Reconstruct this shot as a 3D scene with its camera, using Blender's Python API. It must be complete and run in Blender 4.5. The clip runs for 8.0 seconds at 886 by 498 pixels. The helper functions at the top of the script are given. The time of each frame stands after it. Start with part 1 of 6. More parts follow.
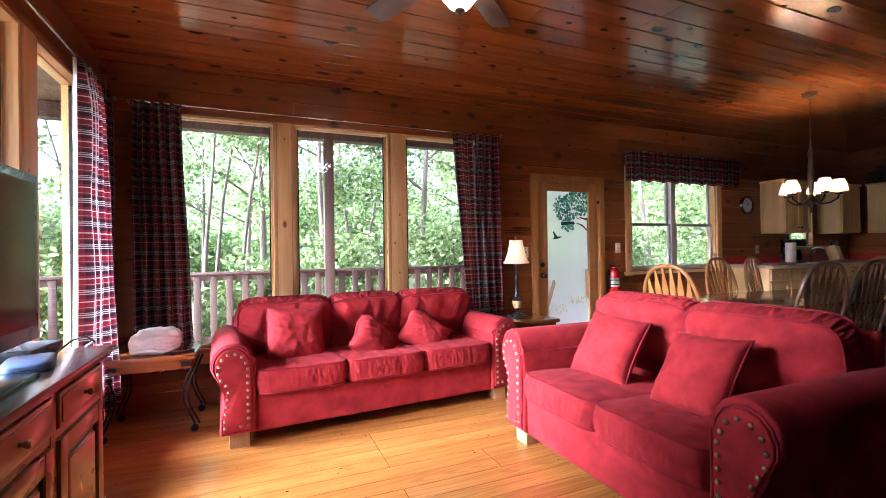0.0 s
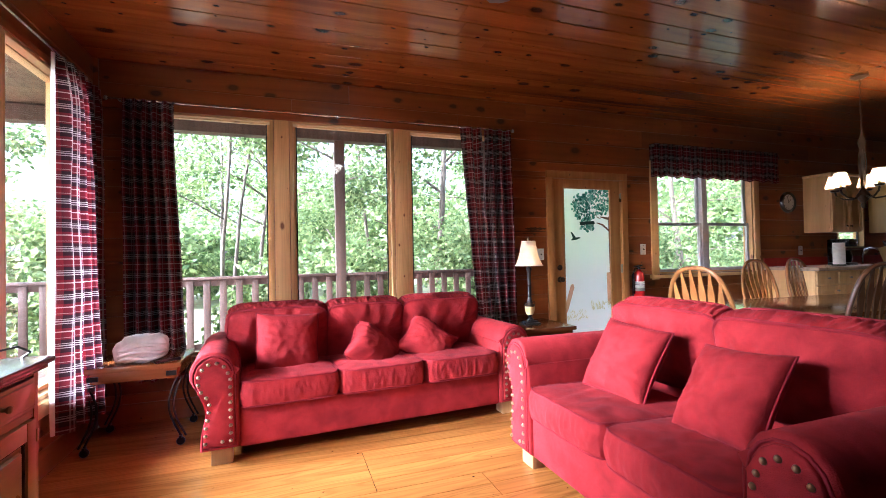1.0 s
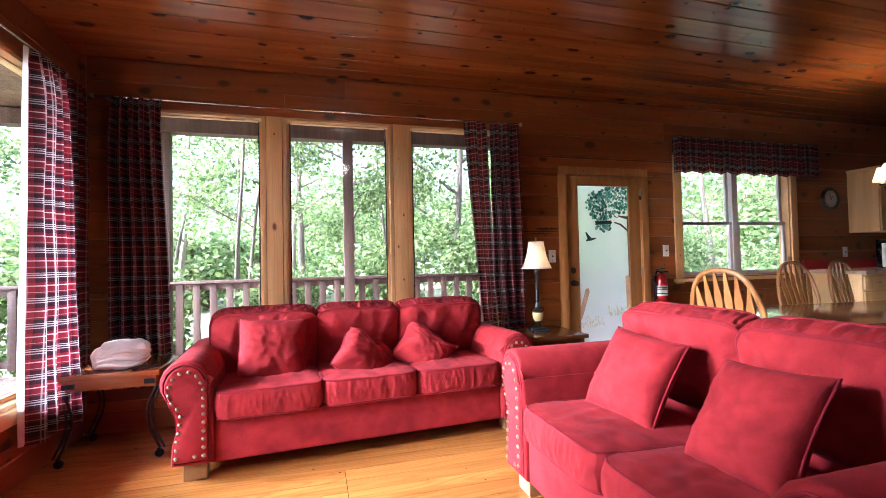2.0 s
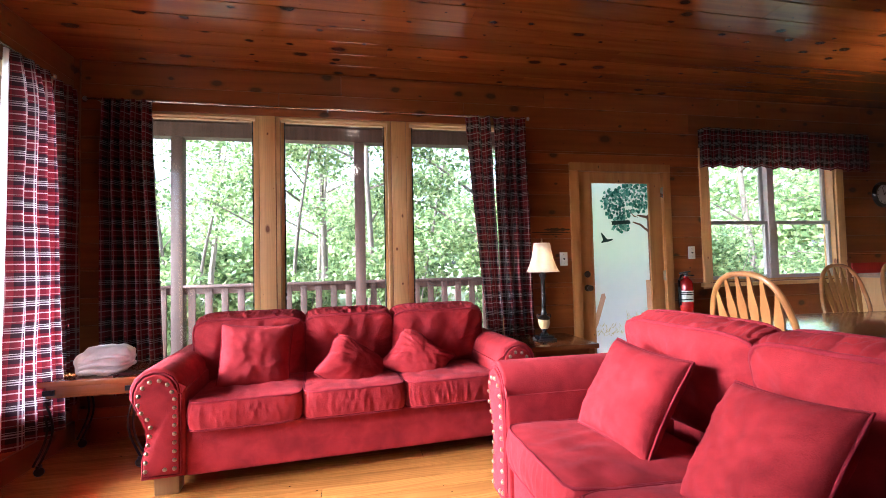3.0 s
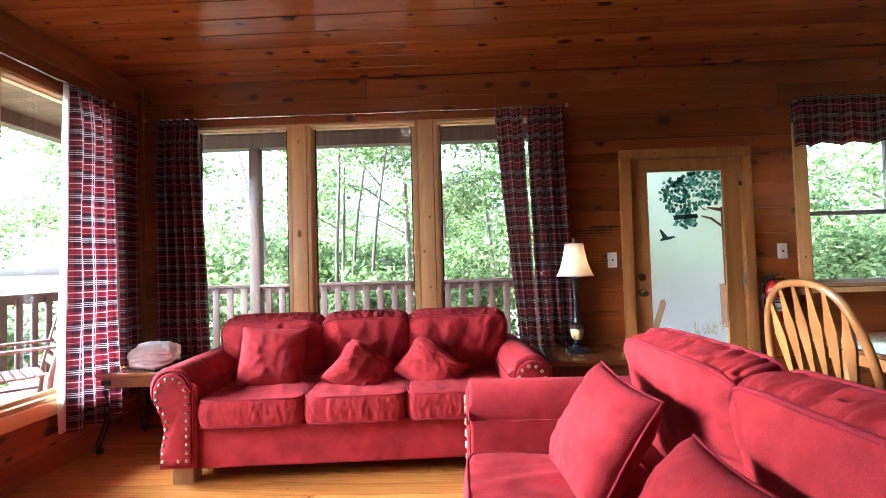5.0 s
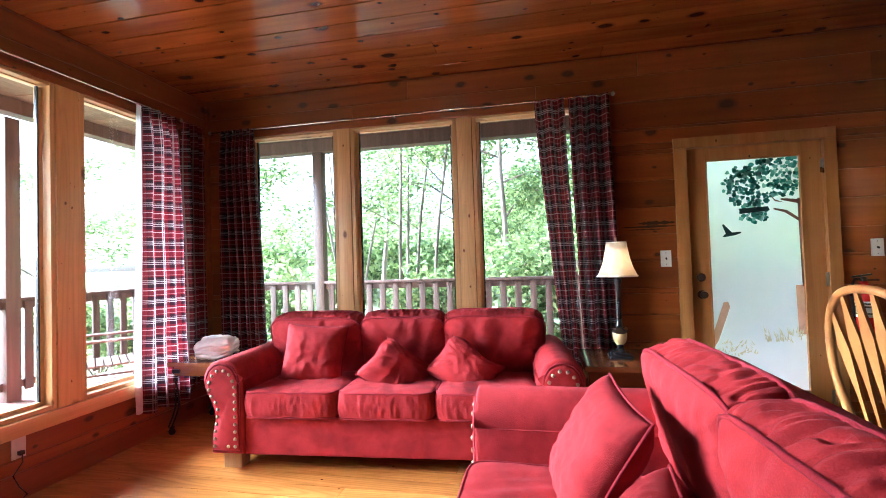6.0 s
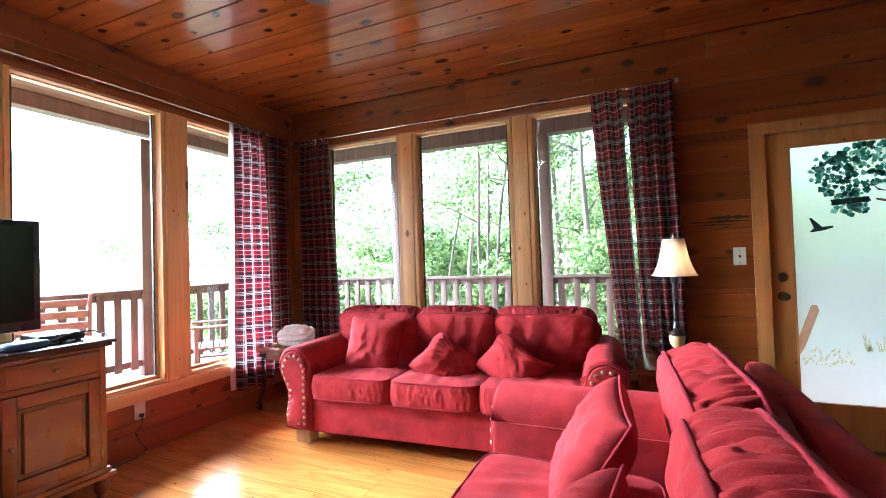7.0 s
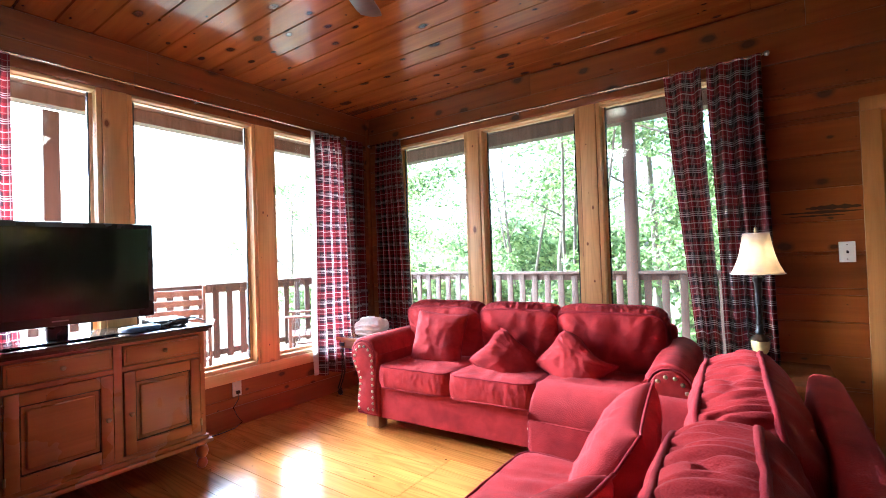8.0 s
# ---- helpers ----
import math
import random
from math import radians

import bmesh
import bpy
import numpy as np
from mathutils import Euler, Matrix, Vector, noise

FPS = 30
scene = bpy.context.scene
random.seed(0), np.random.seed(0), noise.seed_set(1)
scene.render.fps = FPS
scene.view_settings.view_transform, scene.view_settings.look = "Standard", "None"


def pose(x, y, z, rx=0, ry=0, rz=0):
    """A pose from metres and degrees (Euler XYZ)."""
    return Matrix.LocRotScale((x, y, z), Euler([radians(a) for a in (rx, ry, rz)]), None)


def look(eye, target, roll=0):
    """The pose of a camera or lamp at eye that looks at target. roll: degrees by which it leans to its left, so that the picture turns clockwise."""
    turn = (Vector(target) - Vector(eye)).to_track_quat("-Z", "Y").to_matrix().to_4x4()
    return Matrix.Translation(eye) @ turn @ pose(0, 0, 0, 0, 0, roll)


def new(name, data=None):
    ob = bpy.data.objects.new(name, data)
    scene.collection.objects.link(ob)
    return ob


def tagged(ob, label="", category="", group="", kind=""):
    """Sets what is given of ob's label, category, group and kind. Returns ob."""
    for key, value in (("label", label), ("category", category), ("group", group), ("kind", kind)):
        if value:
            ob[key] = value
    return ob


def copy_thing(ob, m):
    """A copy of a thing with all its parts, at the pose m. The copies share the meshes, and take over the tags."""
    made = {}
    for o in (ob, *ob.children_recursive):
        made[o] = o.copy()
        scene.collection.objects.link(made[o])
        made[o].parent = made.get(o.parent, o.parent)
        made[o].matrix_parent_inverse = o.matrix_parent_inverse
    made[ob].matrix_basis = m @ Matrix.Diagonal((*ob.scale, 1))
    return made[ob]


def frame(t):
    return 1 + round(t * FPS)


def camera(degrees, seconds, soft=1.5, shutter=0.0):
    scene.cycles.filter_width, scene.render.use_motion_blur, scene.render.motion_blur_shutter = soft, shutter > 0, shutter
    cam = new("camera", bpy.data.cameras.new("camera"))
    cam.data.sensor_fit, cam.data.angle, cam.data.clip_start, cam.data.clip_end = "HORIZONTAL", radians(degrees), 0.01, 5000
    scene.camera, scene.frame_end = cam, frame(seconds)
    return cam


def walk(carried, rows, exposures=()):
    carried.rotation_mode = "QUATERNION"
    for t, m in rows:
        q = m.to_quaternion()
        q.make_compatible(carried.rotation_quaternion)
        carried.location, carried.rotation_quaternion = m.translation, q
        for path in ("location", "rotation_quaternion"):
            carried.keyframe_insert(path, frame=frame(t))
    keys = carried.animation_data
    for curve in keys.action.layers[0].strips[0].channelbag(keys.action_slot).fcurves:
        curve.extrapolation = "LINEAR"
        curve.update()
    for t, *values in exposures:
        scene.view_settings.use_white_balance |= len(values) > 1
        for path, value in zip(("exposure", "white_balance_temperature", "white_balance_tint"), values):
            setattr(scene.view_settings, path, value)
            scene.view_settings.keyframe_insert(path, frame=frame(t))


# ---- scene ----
cam = camera(89.4, 8.0, soft=0.75)
PATH = [
    (0, (2.932, 0.931, 1.264), (3.705, 2.775, 1.272), -0.8),
    (0.5, (3.041, 1.009, 1.252), (3.767, 2.872, 1.272), -0.9),
    (1, (3.211, 1.111, 1.238), (3.87, 2.999, 1.269), -1.1),
    (1.5, (3.356, 1.195, 1.227), (3.957, 3.102, 1.267), -1.2),
    (3, (3.815, 1.425, 1.204), (4.22, 3.383, 1.276), -1.3),
    (3.5, (3.99, 1.46, 1.213), (4.293, 3.435, 1.286), -1.5),
    (4, (4.153, 1.522, 1.218), (4.353, 3.51, 1.295), -1.5),
    (5.5, (4.598, 1.555, 1.261), (4.38, 3.542, 1.318), -1.7),
    (6, (4.745, 1.595, 1.273), (4.348, 3.555, 1.324), -1.8),
    (6.5, (4.915, 1.601, 1.275), (4.313, 3.508, 1.323), -1.8),
    (7, (5.064, 1.59, 1.279), (4.27, 3.425, 1.324), -1.8),
    (7.5, (5.182, 1.618, 1.286), (4.199, 3.359, 1.325), -1.8),
    (8, (5.295, 1.672, 1.288), (4.135, 3.302, 1.32), -1.9),
]
walk(cam, [(t, look(eye, target, roll)) for t, eye, target, roll in PATH], exposures=[(0, 3.69, 5000, 14), (4, 3.75, 5000, 11), (5.5, 3.86, 4850, 5), (8, 4.12, 4750, 2)])

# ---- world, sun, exposure ----
world = bpy.data.worlds.new("sky")
scene.world = world
world.use_nodes = True
wn, wl = world.node_tree.nodes, world.node_tree.links
sky = wn.new("ShaderNodeTexSky")
sky.sky_type, sky.sun_disc = "NISHITA", False
sky.sun_elevation, sky.sun_rotation = radians(24), radians(261)
sky.air_density, sky.dust_density, sky.ozone_density = 1.0, 6.0, 1.0
pale = wn.new("ShaderNodeHueSaturation")
pale.inputs["Saturation"].default_value = 0.5
wl.new(sky.outputs[0], pale.inputs["Color"])
wl.new(pale.outputs[0], wn["Background"].inputs[0])
wn["Background"].inputs[1].default_value = 0.15

sun_data = bpy.data.lights.new("sun", "SUN")
sun_data.energy, sun_data.angle, sun_data.color = 4.2, radians(32), (1.0, 0.98, 0.96)
sun = new("sun", sun_data)
sun.matrix_world = look((-20, -0.6, 9.2), (0, 0, 0))


def bulb(name, place, watts, radius=0.03, colour=(1.0, 0.82, 0.6)):
    data = bpy.data.lights.new(name, "POINT")
    data.energy, data.shadow_soft_size, data.color = watts, radius, colour
    ob = new(name, data)
    ob.location = place
    return ob


LAMP_AT = (5.27, 4.67)
FAN_AT = (3.85, 2.87)
CHANDELIER_AT = (8.1, 3.65)
bulb("lamp_light", (*LAMP_AT, 1.22), 0.15, 0.03, (1.0, 0.66, 0.36))
bulb("fan_light", (*FAN_AT, 2.47), 1.8, 0.05, (1.0, 0.75, 0.5))
for k in range(5):
    a = radians(20 + 72 * k)
    bulb("chandelier_light", (CHANDELIER_AT[0] + 0.215 * math.cos(a), CHANDELIER_AT[1] + 0.215 * math.sin(a), 1.86), 1.0, 0.02, (1.0, 0.70, 0.40))


# ---- materials ----
def material(name):
    m = bpy.data.materials.new(name)
    m.use_nodes = True
    n, l = m.node_tree.nodes, m.node_tree.links
    return m, n, l, n["Principled BSDF"]


def maths(n, l, op, a, b=None, c=None):
    node = n.new("ShaderNodeMath")
    node.operation = op
    for k, v in enumerate((a, b, c)):
        if v is None:
            continue
        if isinstance(v, (int, float)):
            node.inputs[k].default_value = v
        else:
            l.new(v, node.inputs[k])
    return node.outputs[0]


def ramp(n, l, source, stops, constant=False):
    node = n.new("ShaderNodeValToRGB")
    if constant:
        node.color_ramp.interpolation = "CONSTANT"
    e = node.color_ramp.elements
    while len(e) < len(stops):
        e.new(0.5)
    for k, (at, col) in enumerate(stops):
        e[k].position = at
        e[k].color = (*col, 1) if len(col) == 3 else col
    l.new(source, node.inputs[0])
    return node.outputs[0]


def mix(n, l, fac, a, b, kind="MIX"):
    node = n.new("ShaderNodeMix")
    node.data_type, node.blend_type = "RGBA", kind
    for socket, v in ((node.inputs[0], fac), (node.inputs[6], a), (node.inputs[7], b)):
        if isinstance(v, (int, float)):
            socket.default_value = v
        elif isinstance(v, tuple):
            socket.default_value = (*v, 1)
        else:
            l.new(v, socket)
    return node.outputs[2]


def noise_tex(n, l, vector, scale, detail=4, distortion=0.0):
    node = n.new("ShaderNodeTexNoise")
    node.inputs["Scale"].default_value, node.inputs["Detail"].default_value = scale, detail
    node.inputs["Distortion"].default_value = distortion
    l.new(vector, node.inputs["Vector"])
    return node.outputs["Fac"]


def bump(n, l, height, bsdf, strength, distance=0.002):
    node = n.new("ShaderNodeBump")
    node.inputs["Strength"].default_value, node.inputs["Distance"].default_value = strength, distance
    l.new(height, node.inputs["Height"])
    l.new(node.outputs[0], bsdf.inputs["Normal"])


def scaled(n, l, vector, s):
    node = n.new("ShaderNodeVectorMath")
    node.operation = "MULTIPLY"
    l.new(vector, node.inputs[0])
    node.inputs[1].default_value = s
    return node.outputs[0]


def wood(name, dark, light, rough=0.35, coat=0.0, knots=0.5, axis=0, island=False, vary=0.35, knot_colour=(0.05, 0.018, 0.008), relief=0.25, figure=0.0, calm=0.0):
    """Boards with grain along the given local axis; knots 0 to 1, figure: how clear the arched growth rings are, calm: how even the tone is."""
    m, n, l, p = material(name)
    tc = n.new("ShaderNodeTexCoord").outputs["Object"]
    rnd = n.new("ShaderNodeNewGeometry").outputs["Random Per Island"] if island else n.new("ShaderNodeObjectInfo").outputs["Random"]
    shift = n.new("ShaderNodeVectorMath")
    shift.operation = "MULTIPLY_ADD"
    l.new(rnd, shift.inputs[0])
    shift.inputs[1].default_value = (37.0, 53.0, 71.0)
    l.new(tc, shift.inputs[2])
    v = shift.outputs[0]

    def along(a, b):
        s = [b, b, b]
        s[axis] = a
        return scaled(n, l, v, s)

    broad = noise_tex(n, l, along(0.9, 14), 1.0, 5, 0.6)
    fine = noise_tex(n, l, along(3.0, 150), 1.0, 3)
    col = ramp(n, l, broad, [(0.3 - 0.15 * calm, dark), (0.68 + 0.12 * calm, light)])
    if figure:
        arch = maths(n, l, "SINE", maths(n, l, "MULTIPLY", noise_tex(n, l, along(0.45, 7.0), 1.0, 1, 0.3), 95.0))
        arch = maths(n, l, "MULTIPLY", maths(n, l, "POWER", maths(n, l, "MULTIPLY_ADD", arch, 0.5, 0.5), 3.0), figure)
        col = mix(n, l, arch, col, tuple(0.5 * c for c in dark))
    col = mix(n, l, maths(n, l, "MULTIPLY", fine, 0.35 - 0.15 * calm), col, tuple(0.55 * c for c in dark))
    tone = maths(n, l, "MULTIPLY_ADD", rnd, vary, 1 - vary / 2)
    grey = n.new("ShaderNodeCombineColor")
    for k in range(3):
        l.new(tone, grey.inputs[k])
    col = mix(n, l, 1.0, col, grey.outputs[0], "MULTIPLY")
    if knots:
        vor = n.new("ShaderNodeTexVoronoi")
        vor.voronoi_dimensions = "2D"
        vor.inputs["Scale"].default_value = 1.0
        apart = n.new("ShaderNodeSeparateXYZ")
        l.new(v, apart.inputs[0])
        across = maths(n, l, "ADD", apart.outputs[(axis + 1) % 3], apart.outputs[(axis + 2) % 3])
        wobble = maths(n, l, "MULTIPLY", noise_tex(n, l, along(14.0, 30.0), 1.0, 2), 0.10)
        flat = n.new("ShaderNodeCombineXYZ")
        l.new(maths(n, l, "MULTIPLY_ADD", apart.outputs[axis], 3.6, wobble), flat.inputs[0])
        l.new(maths(n, l, "MULTIPLY_ADD", across, 6.0, wobble), flat.inputs[1])
        l.new(flat.outputs[0], vor.inputs["Vector"])
        pick = n.new("ShaderNodeSeparateColor")
        l.new(vor.outputs["Color"], pick.inputs[0])
        girth = maths(n, l, "MULTIPLY_ADD", maths(n, l, "POWER", pick.outputs[0], 4.0), 0.30 * knots, 0.025 * knots)
        ring = ramp(n, l, maths(n, l, "DIVIDE", vor.outputs["Distance"], girth), [(0.0, (0.9, 0.9, 0.9)), (0.45, (0.95, 0.95, 0.95)), (0.62, (0.5, 0.5, 0.5)), (0.95, (0, 0, 0))])
        col = mix(n, l, ring, col, knot_colour)
    l.new(col, p.inputs["Base Color"])
    worn = noise_tex(n, l, tc, 3.0, 3)
    l.new(maths(n, l, "MULTIPLY_ADD", worn, 0.12, rough - 0.06), p.inputs["Roughness"])
    p.inputs["Coat Weight"].default_value, p.inputs["Coat Roughness"].default_value = coat, 0.12
    bump(n, l, maths(n, l, "ADD", fine, broad), p, relief, 0.0015)
    return m


def plain(name, colour, rough=0.5, metal=0.0, spread=0.15, grain=40.0, relief=0.1, coat=0.0, emission=0.0):
    """Paint, plastic or metal with slight mottling and wear."""
    m, n, l, p = material(name)
    tc = n.new("ShaderNodeTexCoord").outputs["Object"]
    a, b = noise_tex(n, l, tc, grain, 4), noise_tex(n, l, tc, grain * 0.12, 3)
    f = maths(n, l, "MULTIPLY", maths(n, l, "ADD", a, b), 0.5)
    lo, hi = tuple(c * (1 - spread) for c in colour), tuple(min(1, c * (1 + spread)) for c in colour)
    l.new(ramp(n, l, f, [(0.3, lo), (0.7, hi)]), p.inputs["Base Color"])
    l.new(maths(n, l, "MULTIPLY_ADD", b, 0.2, max(0.02, rough - 0.1)), p.inputs["Roughness"])
    p.inputs["Metallic"].default_value, p.inputs["Coat Weight"].default_value = metal, coat
    if relief:
        bump(n, l, a, p, relief, 0.001)
    if emission:
        p.inputs["Emission Color"].default_value = (*colour, 1)
        p.inputs["Emission Strength"].default_value = emission
    return m


def suede(name, dark, light):
    m, n, l, p = material(name)
    tc = n.new("ShaderNodeTexCoord").outputs["Object"]
    nap = maths(n, l, "ADD", maths(n, l, "MULTIPLY", noise_tex(n, l, tc, 10.0, 5, 0.5), 0.6), maths(n, l, "MULTIPLY", noise_tex(n, l, tc, 2.6, 3, 0.3), 0.4))
    fuzz = noise_tex(n, l, tc, 260.0, 2)
    f = maths(n, l, "ADD", maths(n, l, "MULTIPLY", nap, 0.85), maths(n, l, "MULTIPLY", fuzz, 0.15))
    l.new(ramp(n, l, f, [(0.28, dark), (0.64, light)]), p.inputs["Base Color"])
    p.inputs["Roughness"].default_value = 0.85
    p.inputs["Specular IOR Level"].default_value = 0.12
    p.inputs["Sheen Weight"].default_value, p.inputs["Sheen Roughness"].default_value = 0.04, 0.4
    p.inputs["Sheen Tint"].default_value = (1.0, 0.45, 0.5, 1)
    crease = noise_tex(n, l, tc, 11.0, 3, 0.5)
    bump(n, l, maths(n, l, "ADD", maths(n, l, "MULTIPLY", crease, 1.6), fuzz), p, 0.5, 0.004)
    return m


def sheer(n, l, p, colour, share):
    """Lets part of the light through a cloth or a leaf."""
    t = n.new("ShaderNodeBsdfTranslucent")
    l.new(colour, t.inputs["Color"])
    s = n.new("ShaderNodeMixShader")
    s.inputs[0].default_value = share
    l.new(p.outputs[0], s.inputs[1])
    l.new(t.outputs[0], s.inputs[2])
    l.new(s.outputs[0], n["Material Output"].inputs["Surface"])


def plaid(name):
    m, n, l, p = material(name)
    uv = n.new("ShaderNodeSeparateXYZ")
    l.new(n.new("ShaderNodeTexCoord").outputs["UV"], uv.inputs[0])
    red, black, navy = (0.12, 0.006, 0.010), (0.009, 0.004, 0.006), (0.026, 0.008, 0.017)
    cols = []
    for k in (0, 1):
        f = maths(n, l, "FRACT", maths(n, l, "MULTIPLY", uv.outputs[k], 1 / 0.145))
        cols.append(ramp(n, l, f, [(0.0, red), (0.26, black), (0.46, navy), (0.56, black), (0.80, red)], True))
    weave = noise_tex(n, l, n["Texture Coordinate"].outputs["UV"], 300.0, 2)
    both = mix(n, l, 0.5, cols[0], cols[1])
    lines = []
    for k in (0, 1):
        f = maths(n, l, "FRACT", maths(n, l, "MULTIPLY", uv.outputs[k], 1 / 0.145))
        w, o = (1, 1, 1), (0, 0, 0)
        lines.append(ramp(n, l, f, [(0.0, o), (0.10, w), (0.145, o), (0.44, w), (0.475, o), (0.53, w), (0.575, o), (0.62, w), (0.645, o), (0.86, (0.6, 0.6, 0.6)), (0.885, o)], True))
    thread = maths(n, l, "MULTIPLY", maths(n, l, "MAXIMUM", maths(n, l, "MULTIPLY", lines[0], 0.6), lines[1]), 0.25)
    both = mix(n, l, thread, both, (0.72, 0.66, 0.6))
    both = mix(n, l, maths(n, l, "MULTIPLY", weave, 0.3), both, (0.03, 0.005, 0.008))
    l.new(both, p.inputs["Base Color"])
    p.inputs["Roughness"].default_value = 0.9
    bump(n, l, weave, p, 0.2, 0.001)
    lit = mix(n, l, 1.0, both, both, "ADD")
    sheer(n, l, p, mix(n, l, 0.5, lit, both, "ADD"), 0.33)
    return m


def clear_glass(name, tint=(1, 1, 1)):
    m, n, l, p = material(name)
    n.remove(p)
    t, g, s, f = n.new("ShaderNodeBsdfTransparent"), n.new("ShaderNodeBsdfGlossy"), n.new("ShaderNodeMixShader"), n.new("ShaderNodeLayerWeight")
    t.inputs[0].default_value, g.inputs["Roughness"].default_value = (*tint, 1), 0.02
    f.inputs["Blend"].default_value = 0.5
    l.new(maths(n, l, "MULTIPLY_ADD", maths(n, l, "POWER", f.outputs["Facing"], 5.0), 0.55, 0.025), s.inputs[0])
    l.new(t.outputs[0], s.inputs[1])
    l.new(g.outputs[0], s.inputs[2])
    l.new(s.outputs[0], n["Material Output"].inputs["Surface"])
    return m


def leafy(name, stops, share=0.35):
    m, n, l, p = material(name)
    rnd = n.new("ShaderNodeNewGeometry").outputs["Random Per Island"]
    col = ramp(n, l, rnd, stops)
    l.new(col, p.inputs["Base Color"])
    p.inputs["Roughness"].default_value = 0.55
    sheer(n, l, p, col, share)
    return m


def frosted(name):
    """Frosted glass with a thin white coat."""
    m, n, l, p = material(name)
    tc = n.new("ShaderNodeTexCoord").outputs["Object"]
    col = ramp(n, l, noise_tex(n, l, tc, 5.0, 5, 0.6), [(0.3, (0.95, 0.975, 0.985)), (0.7, (0.99, 0.99, 0.995))])
    l.new(col, p.inputs["Base Color"])
    p.inputs["Roughness"].default_value = 0.5
    r, t = n.new("ShaderNodeBsdfRefraction"), n.new("ShaderNodeBsdfTranslucent")
    r.inputs["IOR"].default_value, r.inputs["Roughness"].default_value = 1.08, 0.75
    a, b = n.new("ShaderNodeMixShader"), n.new("ShaderNodeMixShader")
    a.inputs[0].default_value, b.inputs[0].default_value = 0.68, 0.96
    for s in (r, t):
        l.new(col, s.inputs["Color"])
    l.new(t.outputs[0], a.inputs[1])
    l.new(r.outputs[0], a.inputs[2])
    l.new(p.outputs[0], b.inputs[1])
    l.new(a.outputs[0], b.inputs[2])
    l.new(b.outputs[0], n["Material Output"].inputs["Surface"])
    return m


def cloth(name, colour, share=0.0, rough=0.9):
    m, n, l, p = material(name)
    tc = n.new("ShaderNodeTexCoord").outputs["Object"]
    f = noise_tex(n, l, tc, 14.0, 5, 0.8)
    col = ramp(n, l, f, [(0.3, tuple(0.82 * c for c in colour)), (0.7, colour)])
    l.new(col, p.inputs["Base Color"])
    p.inputs["Roughness"].default_value = rough
    bump(n, l, noise_tex(n, l, tc, 220.0, 2), p, 0.15, 0.001)
    if share:
        sheer(n, l, p, col, share)
    return m


WALL_WOOD = wood("stained_knotty_pine", (0.19, 0.045, 0.0065), (0.35, 0.102, 0.016), 0.34, 0.12, 1.0, calm=0.8, vary=0.5)
WALL_WOOD_DEEP = wood("stained_knotty_pine_lengthwise", (0.19, 0.045, 0.0065), (0.35, 0.102, 0.016), 0.34, 0.12, 1.0, axis=1, calm=0.8, vary=0.5)
CEIL_WOOD = wood("varnished_ceiling_pine", (0.19, 0.045, 0.0065), (0.37, 0.115, 0.018), 0.16, 0.2, 0.9, island=True, calm=0.7, vary=0.3)
FLOOR_WOOD = wood("varnished_floor_pine", (0.30, 0.104, 0.018), (0.47, 0.190, 0.040), 0.20, 0.30, 0.16, vary=0.18, figure=0.34, calm=0.6)
POST_WOOD = wood("pale_pine", (0.58, 0.32, 0.11), (0.76, 0.48, 0.20), 0.4, 0.1, 0.8, axis=2, knot_colour=(0.16, 0.05, 0.015), figure=0.18, calm=0.5)
TRIM_WOOD = wood("pale_pine_across", (0.60, 0.35, 0.13), (0.78, 0.52, 0.23), 0.4, 0.1, 0.3, axis=0, knot_colour=(0.2, 0.07, 0.02))
TRIM_WOOD_DEEP = wood("pale_pine_lengthwise", (0.60, 0.35, 0.13), (0.78, 0.52, 0.23), 0.4, 0.1, 0.3, axis=1, knot_colour=(0.2, 0.07, 0.02))
DOOR_WOOD = wood("door_pine", (0.40, 0.17, 0.043), (0.56, 0.27, 0.08), 0.4, 0.1, 0.25, axis=2)
DRESSER_WOOD = wood("cherry_stained_pine", (0.25, 0.078, 0.018), (0.40, 0.145, 0.036), 0.28, 0.3, 0.12, axis=1, vary=0.1, calm=0.7)
DRESSER_TOP = wood("dark_varnished_top", (0.030, 0.014, 0.008), (0.065, 0.030, 0.016), 0.24, 0.25, 0.15, axis=1)
TABLE_WOOD = wood("cherry_table", (0.22, 0.07, 0.02), (0.36, 0.13, 0.035), 0.25, 0.4, 0.1, vary=0.1)
DINING_WOOD = wood("dark_dining_top", (0.10, 0.04, 0.016), (0.19, 0.08, 0.03), 0.15, 0.6, 0.1, vary=0.1)
LAMP_TABLE_WOOD = wood("dark_cherry_table", (0.085, 0.025, 0.008), (0.15, 0.048, 0.013), 0.2, 0.4, 0.1, vary=0.1)
# Oak darkened so that two backlit chairs carry their shade in the colour.
SHADED_OAK = wood("shaded_oak", (0.045, 0.016, 0.006), (0.085, 0.033, 0.011), 0.3, 0.15, 0.0, axis=2, vary=0.15)
OAK = wood("golden_oak", (0.27, 0.10, 0.024), (0.40, 0.175, 0.046), 0.3, 0.3, 0.0, axis=2, vary=0.15)
CABINET_WOOD = wood("maple_cabinet", (0.60, 0.36, 0.14), (0.74, 0.48, 0.21), 0.4, 0.1, 0.1, axis=2, vary=0.15)
FOOT_WOOD = wood("sofa_foot_oak", (0.34, 0.17, 0.06), (0.48, 0.27, 0.1), 0.4, 0.0, 0.0, axis=2)
DECK_WOOD = wood("weathered_deck", (0.20, 0.12, 0.085), (0.33, 0.21, 0.16), 0.75, 0.0, 0.2, axis=0)
